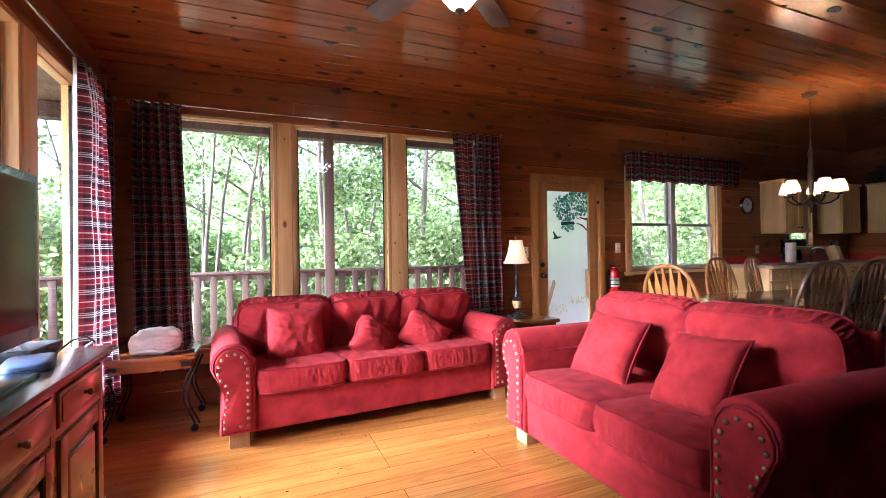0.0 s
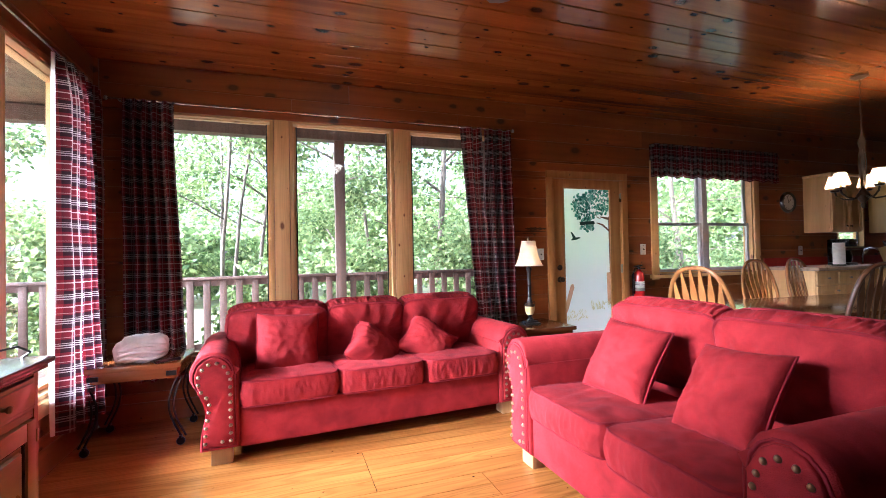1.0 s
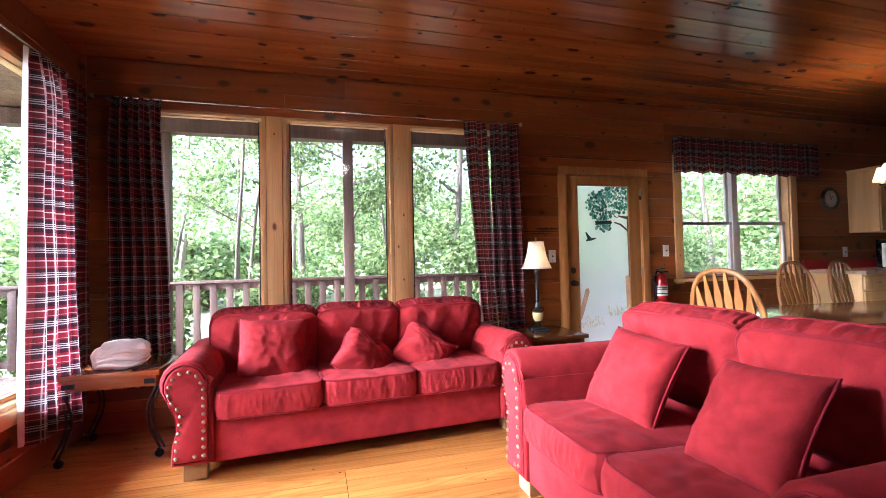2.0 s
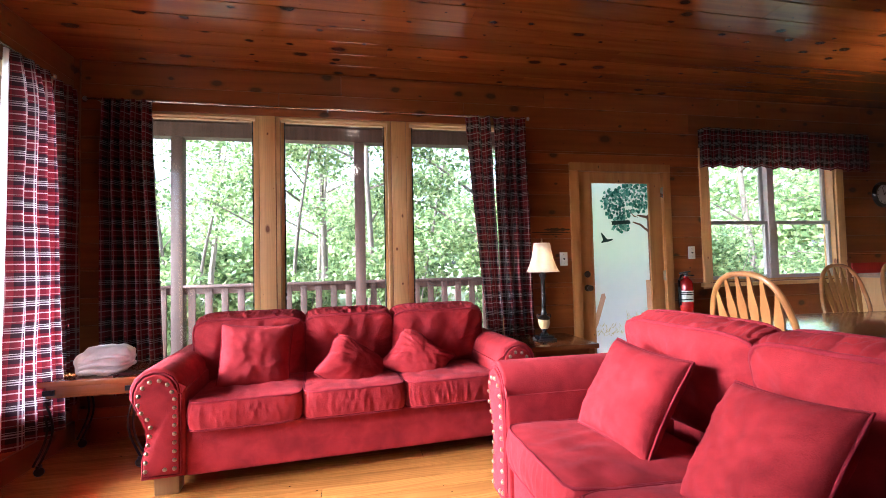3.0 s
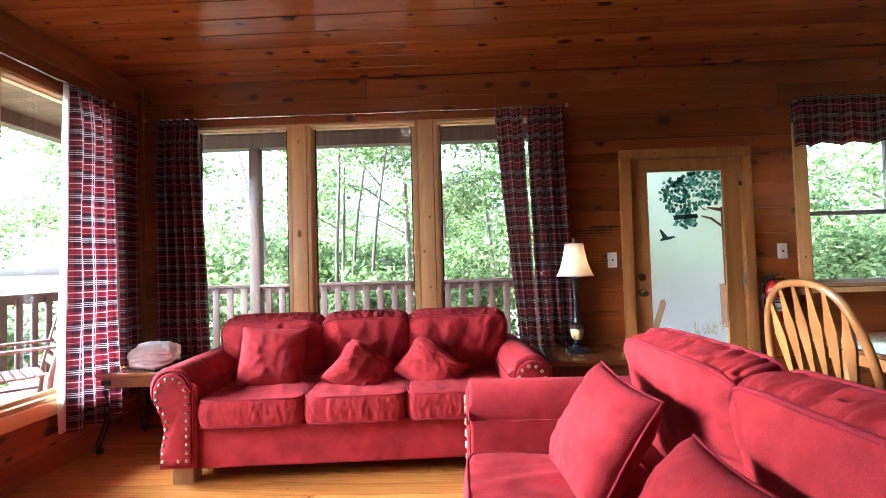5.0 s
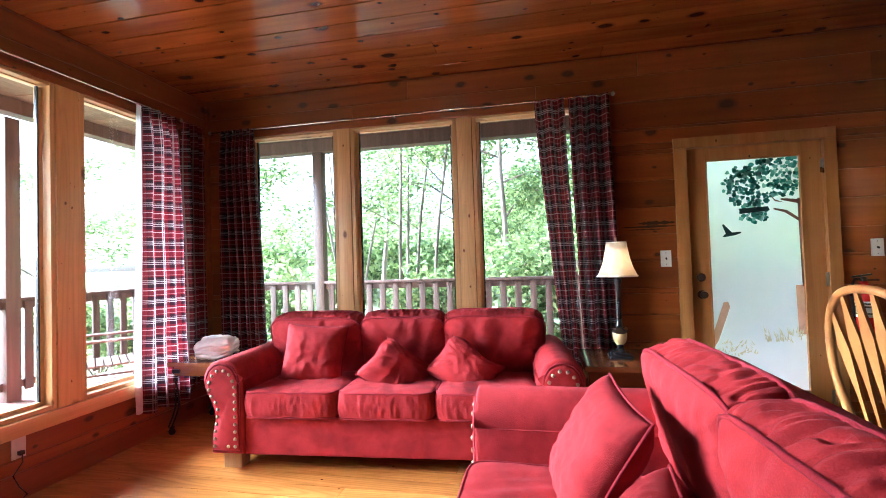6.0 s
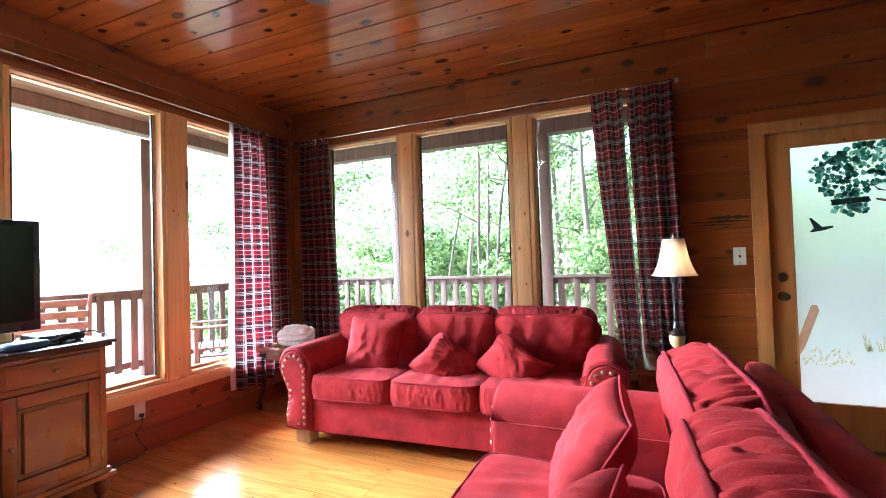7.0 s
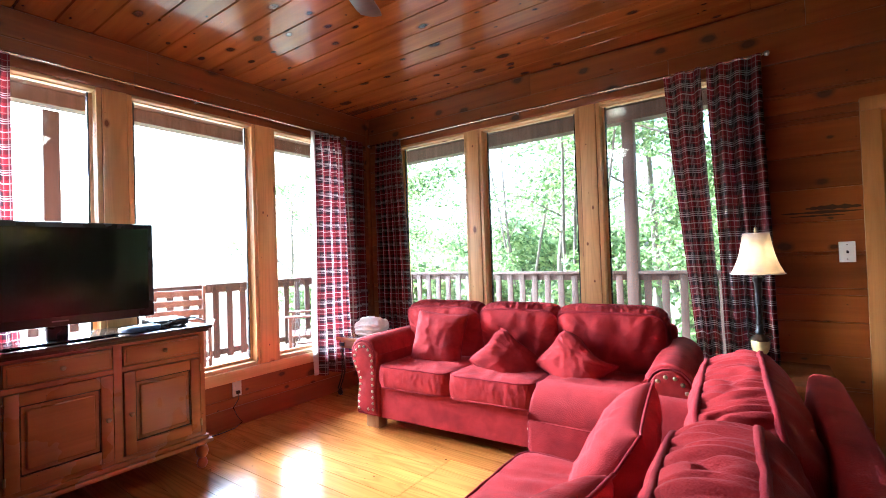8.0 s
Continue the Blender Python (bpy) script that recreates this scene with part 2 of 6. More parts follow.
RAIL_WOOD = wood("stained_rail", (0.075, 0.043, 0.031), (0.135, 0.082, 0.062), 0.7, 0.0, 0.2, axis=2)
PORCH_WOOD = wood("porch_boards", (0.15, 0.09, 0.06), (0.24, 0.15, 0.10), 0.7, 0.0, 0.2, axis=1, island=True)
ROCKER_WOOD = wood("red_brown_rocker", (0.12, 0.055, 0.038), (0.20, 0.10, 0.07), 0.5, 0.0, 0.0, axis=2)
BARK = wood("bark", (0.10, 0.075, 0.055), (0.24, 0.19, 0.145), 0.9, 0.0, 0.0, axis=2, relief=0.8)
RED_SUEDE = suede("red_microfibre", (0.15, 0.009, 0.011), (0.37, 0.025, 0.027))
RED_PIPING = suede("red_piping", (0.15, 0.010, 0.015), (0.27, 0.019, 0.027))
PLAID = plaid("tartan_cloth")
LINING = cloth("white_lining", (0.75, 0.74, 0.74), 0.4)
TOWEL = cloth("white_cotton", (0.86, 0.83, 0.79))
SHADE = cloth("cream_lampshade", (0.84, 0.76, 0.64), 0.55)
GLASS = clear_glass("window_glass")
TABLE_GLASS = clear_glass("table_glass", (0.8, 0.9, 0.86))
BLACK = plain("black_plastic", (0.012, 0.012, 0.014), 0.28)
SCREEN = plain("dark_screen", (0.004, 0.006, 0.006), 0.14, spread=0.05, relief=0.0)
SCREEN.node_tree.nodes["Principled BSDF"].inputs["Specular IOR Level"].default_value = 0.3
IRON = plain("black_iron", (0.02, 0.018, 0.017), 0.45, 0.7)
BRASS = plain("aged_brass", (0.34, 0.25, 0.14), 0.3, 0.9)
BRONZE = plain("dark_bronze", (0.055, 0.034, 0.022), 0.4, 0.6)
STEEL = plain("chrome", (0.6, 0.6, 0.6), 0.2, 1.0, relief=0.0)
NICKEL = plain("dull_nickel", (0.3, 0.28, 0.25), 0.3, 1.0, relief=0.0)
WHITE = plain("white_plastic", (0.78, 0.77, 0.74), 0.4, spread=0.05)
VINYL = plain("grey_white_vinyl", (0.55, 0.55, 0.56), 0.45, spread=0.08)
SILVER = plain("silver_plastic", (0.20, 0.21, 0.23), 0.35, 0.3)
BLUE_GREY = plain("blue_grey_plastic", (0.09, 0.13, 0.24), 0.4)
RED_PAINT = plain("red_enamel", (0.50, 0.012, 0.010), 0.25, coat=0.5)
RED_TILE = plain("red_splashback", (0.36, 0.018, 0.018), 0.35)
STONE_TOP = plain("laminate_counter", (0.30, 0.22, 0.15), 0.3, spread=0.4, grain=120.0)
CREAM = plain("cream_vase", (0.62, 0.47, 0.20), 0.3, spread=0.3)
FAN_BROWN = wood("fan_blade_wood", (0.06, 0.028, 0.016), (0.11, 0.05, 0.028), 0.35, 0.2, 0.0)
GROUND = plain("leaf_litter", (0.17, 0.18, 0.09), 0.95, spread=0.5, grain=6.0, relief=0.6)
LEAF = leafy("leaves", [(0.0, (0.06, 0.10, 0.03)), (0.5, (0.17, 0.23, 0.08)), (1.0, (0.33, 0.38, 0.15))], 0.5)
FROST = frosted("painted_frosted_pane")


# ---- building helpers ----
def link_bm(name, bm, mat, parent=None, label="", smooth=False):
    me = bpy.data.meshes.new(name)
    bmesh.ops.recalc_face_normals(bm, faces=bm.faces)
    bm.to_mesh(me)
    bm.free()
    me.materials.append(mat)
    if smooth:
        me.polygons.foreach_set("use_smooth", [True] * len(me.polygons))
        if smooth is not True:
            me.set_sharp_from_angle(angle=radians(smooth))
    ob = new(name, me)
    if parent is not None:
        ob.parent = parent
    return tagged(ob, label)


def part(name, bm, mat, parent, label="", smooth=40):
    return link_bm(name, bm, mat, parent, label, smooth)


def thing(name, m, label, category, group="", kind=""):
    ob = new(name)
    ob.empty_display_size = 0.1
    ob.matrix_world = m
    return tagged(ob, label, category, group, kind)


def box(x0, x1, y0, y1, z0, z1, bevel=0.0, segments=2):
    bm = bmesh.new()
    bmesh.ops.create_cube(bm, size=1.0)
    for v in bm.verts:
        v.co = Vector(((x0 + x1) / 2 + v.co.x * (x1 - x0), (y0 + y1) / 2 + v.co.y * (y1 - y0), (z0 + z1) / 2 + v.co.z * (z1 - z0)))
    if bevel:
        bmesh.ops.bevel(bm, geom=bm.edges[:], offset=bevel, segments=segments, affect="EDGES", profile=0.6)
    return bm


def joined(*bms):
    out = bms[0]
    for b in bms[1:]:
        me = bpy.data.meshes.new("tmp")
        b.to_mesh(me)
        b.free()
        out.from_mesh(me)
        bpy.data.meshes.remove(me)
    return out


def moved(bm, m):
    bmesh.ops.transform(bm, matrix=m, verts=bm.verts)
    return bm


def lathe(profile, segments=24, squash=1.0):
    """profile: (radius, height) from bottom to top, turned round z."""
    bm = bmesh.new()
    rings = []
    for r, z in profile:
        if r < 1e-5:
            rings.append([bm.verts.new((0, 0, z))])
        else:
            rings.append([bm.verts.new((r * math.cos(2 * math.pi * k / segments), squash * r * math.sin(2 * math.pi * k / segments), z)) for k in range(segments)])
    for a, b in zip(rings, rings[1:]):
        for k in range(segments):
            q = [a[k % len(a)], a[(k + 1) % len(a)], b[(k + 1) % len(b)], b[k % len(b)]]
            q = list(dict.fromkeys(q))
            if len(q) > 2:
                bm.faces.new(q)
    for r in (rings[0], rings[-1]):
        if len(r) > 2:
            bm.faces.new(r)
    return bm


def tube(points, radius, segments=8, closed=False, flat=1.0):
    """A rod along points; radius may be one number or one for each point."""
    bm = bmesh.new()
    pts = [Vector(p) for p in points]
    rad = radius if isinstance(radius, (list, tuple)) else [radius] * len(pts)
    rings, count = [], len(pts)
    side = None
    for k, p in enumerate(pts):
        if closed:
            d = pts[(k + 1) % count] - pts[k - 1]
        else:
            d = pts[min(k + 1, count - 1)] - pts[max(k - 1, 0)]
        d = d.normalized()
        if side is None:
            side = d.orthogonal().normalized()
        side = (side - d * side.dot(d)).normalized()
        up = d.cross(side)
        rings.append([bm.verts.new(p + rad[k] * (math.cos(2 * math.pi * j / segments) * side + flat * math.sin(2 * math.pi * j / segments) * up)) for j in range(segments)])
    pairs = list(zip(rings, rings[1:])) + ([(rings[-1], rings[0])] if closed else [])
    for a, b in pairs:
        for j in range(segments):
            bm.faces.new((a[j], a[(j + 1) % segments], b[(j + 1) % segments], b[j]))
    if not closed:
        bm.faces.new(rings[0])
        bm.faces.new(rings[-1])
    return bm


def prism(outline, y0, y1, bevel=0.0):
    """An (x, z) outline drawn out from y0 to y1."""
    bm = bmesh.new()
    a = [bm.verts.new((x, y0, z)) for x, z in outline]
    b = [bm.verts.new((x, y1, z)) for x, z in outline]
    bm.faces.new(a)
    bm.faces.new(b)
    for k in range(len(a)):
        bm.faces.new((a[k], a[(k + 1) % len(a)], b[(k + 1) % len(b)], b[k]))
    if bevel:
        rim = [e for e in bm.edges if abs(e.verts[0].co.y - e.verts[1].co.y) < 1e-6]
        bmesh.ops.bevel(bm, geom=rim, offset=bevel, segments=3, affect="EDGES", profile=0.5)
    return bm


def puffy(w, d, h, e=6.0, puff=0.15, seed=0, n=14, wrinkle=0.008, rate=7.0):
    """A stuffed cushion w x d x h about the origin."""
    bm = bmesh.new()
    bmesh.ops.create_cube(bm, size=2.0)
    bmesh.ops.subdivide_edges(bm, edges=bm.edges[:], cuts=n, use_grid_fill=True)
    for v in bm.verts:
        x, y, z = v.co
        r = (abs(x) ** e + abs(y) ** e + abs(z) ** e) ** (1 / e)
        x, y, z = x / r, y / r, z / r
        swell = 1 + puff * (1 - x * x) * (1 - y * y)
        p = Vector((x * w / 2 * (1 + 0.03 * puff * (1 - y * y)), y * d / 2, z * h / 2 * swell))
        q = p * rate + Vector((seed * 7.3, seed * 3.1, 0))
        p += Vector((x, y, z)) * wrinkle * (noise.noise(q) + 0.6 * noise.noise(q * 2.7))
        v.co = p
    return bm


def box_cushion(w, d, h, e=5.0, puff=0.2, seed=0, n=16, wrinkle=0.006, gather=0.004):
    """A boxed cushion: two stuffed faces (+z and -z) and a gathered strip round its edge."""
    bm = bmesh.new()
    bmesh.ops.create_cube(bm, size=2.0)
    bmesh.ops.subdivide_edges(bm, edges=bm.edges[:], cuts=n, use_grid_fill=True)
    for v in bm.verts:
        x, y, z = v.co
        m = max(abs(x), abs(y), 1e-6)
        r = (abs(x) ** e + abs(y) ** e) ** (1 / e)
        x, y = x * m / max(r, 1e-6), y * m / max(r, 1e-6)
        out = Vector((x, y, 0))
        rim = m > 0.999
        full = 0 if rim else (1 - m ** 4)
        p = Vector((x * w / 2, y * d / 2, z * h / 2 * (1 + puff * full ** 0.7)))
        q = Vector((p.x * 4.5 + seed * 7.3, p.y * 4.5 + seed * 3.1, z * 1.3))
        p.z += math.copysign(1, z) * full * wrinkle * (noise.noise(q) + 0.8 * noise.noise(q * 2.3))
        p.z += math.copysign(1, z) * full ** 0.5 * wrinkle * 0.55 * noise.noise(Vector((p.x * 15 + 4 * p.y + seed, p.y * 3.5 - p.x, seed + z))) * (1.3 - 0.7 * y)
        ray = math.atan2(y, x)
        p.z += math.copysign(1, z) * gather * 0.9 * m ** 3 * (0 if rim else 1) * noise.noise(Vector((ray * 9, seed + 2, m * 1.5)))
        if rim:
            a = math.atan2(y * d, x * w)
            run = (p.x if abs(y) > abs(x) else p.y) * 34
            tuck = noise.noise(Vector((run, seed, z * 0.45)))
            pleat = 0.4 - 1.7 * math.exp(-(tuck / 0.17) ** 2) + 0.6 * noise.noise(Vector((run * 0.37, seed + 9, z * 0.8)))
            p += out.normalized() * (0.016 * (1 - z * z) + gather * (1 - z ** 6) * pleat)
            p.z += math.copysign(1, z) * 0.004 * noise.noise(Vector((a * 5, seed + 4, 0))) * abs(z)
        v.co = p
    return bm


def throw_pillow(size, thick, seed=0, sag=0.0, n=40, wrinkle=0.009):
    """A square pillow standing on its lower edge: width x, height z, thickness y."""
    bm = bmesh.new()
    grid = []
    for s in (-1, 1):
        rows = []
        for i in range(n + 1):
            row = []
            for j in range(n + 1):
                u, v = 2 * i / n - 1, 2 * j / n - 1
                edge = min(1 - abs(u), 1 - abs(v))
                full = max(0.0, (1 - u ** 4) * (1 - v ** 4)) ** 0.55
                pinch = 1 - 0.07 * (1 - abs(v) ** 2), 1 - 0.07 * (1 - abs(u) ** 2)
                x, z = u * size / 2 * pinch[0], v * size / 2 * pinch[1]
                q = Vector((u * 2.2 + seed * 5, v * 2.2, s * 1.5 + seed))
                y = s * thick / 2 * full + full * wrinkle * (noise.noise(q) + 0.7 * noise.noise(q * 2.6))
                y += s * (0.007 + 0.05 * sag) * full ** 0.5 * max(abs(u), abs(v)) ** 2 * noise.noise(Vector((math.atan2(v, u) * 7, seed * 3 + s, 0)))
                if sag:
                    top = max(0, v)
                    z -= sag * top * top * size * (0.6 + 0.4 * noise.noise(Vector((u * 1.5, seed, 0))))
                    y += s * sag * 0.3 * size * (1 - top) * full * 0.5
                    x += 0.10 * size * sag * noise.noise(Vector((v * 2, seed * 2, 1)))
                if s == 1 and edge <= 1e-6:
                    row.append(grid[0][i][j])
                else:
                    row.append(bm.verts.new((x, y, z)))
            rows.append(row)
        grid.append(rows)
        for i in range(n):
            for j in range(n):
                bm.faces.new((rows[i][j], rows[i + 1][j], rows[i + 1][j + 1], rows[i][j + 1]))
    return bm


# ---- the room's shell ----
WX, WY, CEIL = 1.845, 5.17, 2.79          # inner faces of the west and north walls, ceiling
EAST, SOUTH = 12.0, -2.6
THICK = 0.12
BACK_OPENINGS = [(2.27, 3.115, 0.44, 2.425), (3.245, 4.16, 0.44, 2.425), (4.29, 5.18, 0.44, 2.425),
                 (5.855, 6.755, -0.01, 2.05), (7.25, 8.80, 0.98, 2.20), (10.42, 11.02, 1.24, 2.1)]
WEST_OPENINGS = [(1.98, 2.755, 0.44, 2.45), (2.90, 3.83, 0.44, 2.45), (3.99, 4.76, 0.44, 2.45)]


def wall(name, m, length, openings, label):
    """A wall along local x with its room face at local y = 0.02; the boards stand on it."""
    us = sorted({0.0, length, *(v for o in openings for v in o[:2])})
    zs = sorted({0.0, CEIL + 0.1, *(v for o in openings for v in o[2:] if v > 0)})
    bms = []
    for a, b in zip(us, us[1:]):
        for c, d in zip(zs, zs[1:]):
            u, z = (a + b) / 2, (c + d) / 2
            if not any(o[0] < u < o[1] and o[2] < z < o[3] for o in openings):
                bms.append(box(a, b, 0.02, THICK, c, d))
    ob = link_bm(name, joined(*bms), WALL_WOOD)
    ob.matrix_world = m
    return tagged(ob, label, "wall", kind="structure")


def plank_mesh(length, height, t=0.02, c=0.005):
    x, z = length / 2, height / 2
    v = []
    for y, k in ((t, 0.0), (c, 0.0), (0.0, c)):
        v += [(-x + k * 0.3, y, -z + k), (x - k * 0.3, y, -z + k), (x - k * 0.3, y, z - k), (-x + k * 0.3, y, z - k)]
    f = [(8, 9, 10, 11)]
    for a, b in ((0, 4), (4, 8)):
        f += [(a + k, a + (k + 1) % 4, b + (k + 1) % 4, b + k) for k in range(4)]
    me = bpy.data.meshes.new("plank")
    me.from_pydata(v, [], f)
    me.materials.append(WALL_WOOD)
    return me


def cladding(parent, length, openings, rng, pitch=0.2, bottom=0.02):
    """Horizontal boards on a wall, each an object of its own."""
    z = bottom
    while z < CEIL - 0.02:
        top = min(z + pitch, CEIL)
        cuts = sorted({z, top, *(v for o in openings for v in o[2:] if z < v < top)})
        for c, d in zip(cuts, cuts[1:]):
            if d - c < 0.012:
                continue
            gaps = sorted((o[0], o[1]) for o in openings if o[2] < (c + d) / 2 < o[3])
            spans, at = [], 0.0
            for a, b in gaps + [(length, length)]:
                if a - at > 0.02:
                    spans.append((at, a))
                at = b
            for a, b in spans:
                while b - a > 3.2:
                    mid = a + rng.uniform(1.5, 2.9)
                    place_plank(parent, a, mid, c, d)
                    a = mid
                place_plank(parent, a, b, c, d)
        z = top


def place_plank(parent, a, b, c, d):
    ob = new("plank", plank_mesh(b - a - 0.001, d - c - 0.001))
    ob.parent = parent
    ob.location = ((a + b) / 2, 0, (c + d) / 2)


# local x runs along each wall, local -y looks into the room
wall_north = wall("wall_north", pose(WX - THICK, WY, 0), EAST - WX + 2 * THICK, [(a - WX + THICK, b - WX + THICK, c, d) for a, b, c, d in BACK_OPENINGS], "honey-stained knotty pine board wall with tall windows")
WEST_LEN = WY - SOUTH
wall_west = wall("wall_west", pose(WX, SOUTH, 0, 0, 0, 90), WEST_LEN, [(a - SOUTH, b - SOUTH, c, d) for a, b, c, d in WEST_OPENINGS], "honey-stained knotty pine board wall with deck windows")
wall_east = wall("wall_east", pose(EAST, WY, 0, 0, 0, -90), WEST_LEN, [], "honey-stained knotty pine board wall beyond the kitchen")
wall_south = wall("wall_south", pose(EAST + THICK, SOUTH, 0, 0, 0, 180), EAST - WX + 2 * THICK, [], "honey-stained knotty pine board wall behind")

ceil_rng = random.Random(5)
bm = box(WX - THICK, EAST + THICK, SOUTH - THICK, WY + THICK, CEIL + 0.02, CEIL + 0.12)
yy = WY - 0.012
while yy > SOUTH:
    y0 = max(SOUTH, yy - 0.188)
    xx = WX
    while xx < EAST:
        x1 = min(EAST, xx + ceil_rng.uniform(2.2, 4.2))
        if EAST - x1 < 0.4:
            x1 = EAST
        c, k = 0.006, CEIL + 0.02
        vs = [bm.verts.new(p) for p in ((xx, y0, k), (x1, y0, k), (x1, yy, k), (xx, yy, k), (xx + 0.001, y0 + c, CEIL), (x1 - 0.001, y0 + c, CEIL), (x1 - 0.001, yy - c, CEIL), (xx + 0.001, yy - c, CEIL))]
        bm.faces.new(vs[4:])
        for j in range(4):
            bm.faces.new((vs[j], vs[(j + 1) % 4], vs[4 + (j + 1) % 4], vs[4 + j]))
        xx = x1
    yy = y0
ceiling = tagged(link_bm("ceiling", bm, CEIL_WOOD), "glossy varnished tongue and groove pine ceiling", "ceiling", kind="structure")

floor = tagged(link_bm("floor", box(WX - THICK, EAST + THICK, SOUTH - THICK, WY + THICK, -0.15, -0.018), FLOOR_WOOD), "glossy honey-coloured pine board floor", "floor", kind="structure")


def window(name, m, w, h, label, muntin=False):
    """A fixed window in an opening w x h; local x along, y outward, z up from the sill."""
    ob = thing(name, m, label, "window", kind="structure")
    d = THICK
    fr = joined(box(0, 0.028, -0.006, d, 0, h, 0.003), box(w - 0.028, w, -0.006, d, 0, h, 0.003))
    part("jamb", fr, POST_WOOD, ob)
    part("head_jamb", box(0.028, w - 0.028, -0.006, d, h - 0.02, h, 0.003), TRIM_WOOD, ob)
    part("window_sill", box(0.028, w - 0.028, -0.006, d + 0.01, 0, 0.03, 0.004), TRIM_WOOD, ob)
    s = 0.03
    for a, b, c, e, nm in ((s, s + 0.022, 0.03, h - s, "stop"), (w - s - 0.022, w - s, 0.03, h - s, "stop"), (s + 0.022, w - s - 0.022, 0.03, 0.055, "stop"), (s + 0.022, w - s - 0.022, h - s + 0.004, h - 0.02, "stop")):
        part(nm, box(a, b, 0.05, 0.072, c, e, 0.003), POST_WOOD, ob)
    # Black strips added to draw the shadow line between post and glass.
    for a in (s + 0.022, w - s - 0.031):
        part("shade_strip", box(a, a + 0.009, 0.052, 0.070, 0.055, h - s), BLACK, ob, "thin black strip drawn for the shaded gap beside the glass", False)
    pane = part("pane", box(s + 0.01, w - s - 0.01, 0.059, 0.063, 0.04, h - 0.022), GLASS, ob, "clear glass", False)
    pane.visible_shadow = False
    return ob


for k, (a, b, c, d) in enumerate(BACK_OPENINGS[:3]):
    window("window_%d" % (k + 1), pose(a, WY, c), b - a, d - c, "tall fixed window in pale pine beside the porch")
for k, (a, b, c, d) in enumerate(WEST_OPENINGS):
    window("window_%d" % (k + 4), pose(WX, a, c, 0, 0, 90), b - a, d - c, "tall fixed window in pale pine facing the deck")



def trim(name, m, bm, mat, label):
    ob = link_bm(name, bm, mat, None, label, 40)
    ob.matrix_world = m
    return tagged(ob, "", "trim", kind="structure")


# flat posts between the panes, headers and sills
for a, b in ((3.115, 3.245), (4.16, 4.29)):
    trim("window_post", pose((a + b) / 2, WY, 0), box(-(b - a) / 2 + 0.004, (b - a) / 2 - 0.004, -0.014, 0.015, 0.44, 2.425, 0.004), POST_WOOD, "pale knotty pine post between windows")
for a, b in ((2.755, 2.90), (3.83, 3.99)):
    trim("window_post", pose(WX, (a + b) / 2, 0), box(-0.015, 0.014, -(b - a) / 2 + 0.004, (b - a) / 2 - 0.004, 0.44, 2.45, 0.004), POST_WOOD, "pale knotty pine post between deck windows")
trim("header_trim", pose(3.7, WY, 2.45), box(-1.55, 1.55, -0.016, 0.015, -0.025, 0.028, 0.004), WALL_WOOD, "narrow stained board over the windows")
trim("sill_trim", pose(3.7, WY, 0.4), box(-1.52, 1.52, -0.03, 0.015, -0.05, 0.038, 0.006), TRIM_WOOD, "pale pine sill board under the windows")
trim("header_trim_west", pose(WX, 3.42, 2.475), box(-0.015, 0.016, -1.5, 1.5, -0.025, 0.02, 0.004), WALL_WOOD_DEEP, "narrow stained board over the deck windows")
trim("sill_trim_west", pose(WX, 3.42, 0.4), box(-0.015, 0.03, -1.48, 1.48, -0.05, 0.038, 0.006), TRIM_WOOD_DEEP, "pale pine sill board under the deck windows")
trim("baseboard_west", pose(WX, 0, 0), box(-0.01, 0.018, SOUTH + 0.02, WY - 0.02, 0, 0.15, 0.005), WALL_WOOD_DEEP, "stained pine baseboard along the deck wall")
trim("baseboard_north", pose(0, WY, 0), box(WX + 0.02, 5.77, -0.018, 0.01, 0, 0.15, 0.005), WALL_WOOD, "stained pine baseboard under the windows")
trim("baseboard_kitchen", pose(0, WY, 0), box(6.85, 8.9, -0.018, 0.01, 0, 0.15, 0.005), WALL_WOOD, "stained pine baseboard by the dining table")
trim("corner_trim", pose(WX, WY, 0), box(0.002, 0.035, -0.035, -0.002, 0.15, CEIL - 0.002, 0.005), WALL_WOOD, "stained pine strip in the corner")


# ---- sofas ----
def arm_outline(w=0.27, top=0.69):
    """Scroll outline: x outward from the seat, z up."""
    cx, cz, r = w - 0.13, top - 0.13, 0.13
    pts = [(0.0, 0.10), (0.0, cz)]
    for k in range(11):
        a = radians(180 - 24 * k)
        pts.append((cx + r * math.cos(a), cz + r * math.sin(a)))
    pts += [(w - 0.095, top - 0.31), (w - 0.085, top - 0.38), (w - 0.06, 0.20), (w - 0.055, 0.10)]
    return pts


def rim_loop(m, w, d, h, e, face, seed):
    """The seam of a boxed cushion, for its piping."""
    loop = []
    for j in range(64):
        a = 2 * math.pi * j / 64
        ca, sa = math.cos(a), math.sin(a)
        r = (abs(ca) ** e + abs(sa) ** e) ** (-1 / e)
        b = math.atan2(sa * d, ca * w)
        loop.append(m @ Vector((ca * r * w / 2, sa * r * d / 2, face * (h / 2 + 0.004 * noise.noise(Vector((b * 5, seed + 4, 0)))))))
    return loop


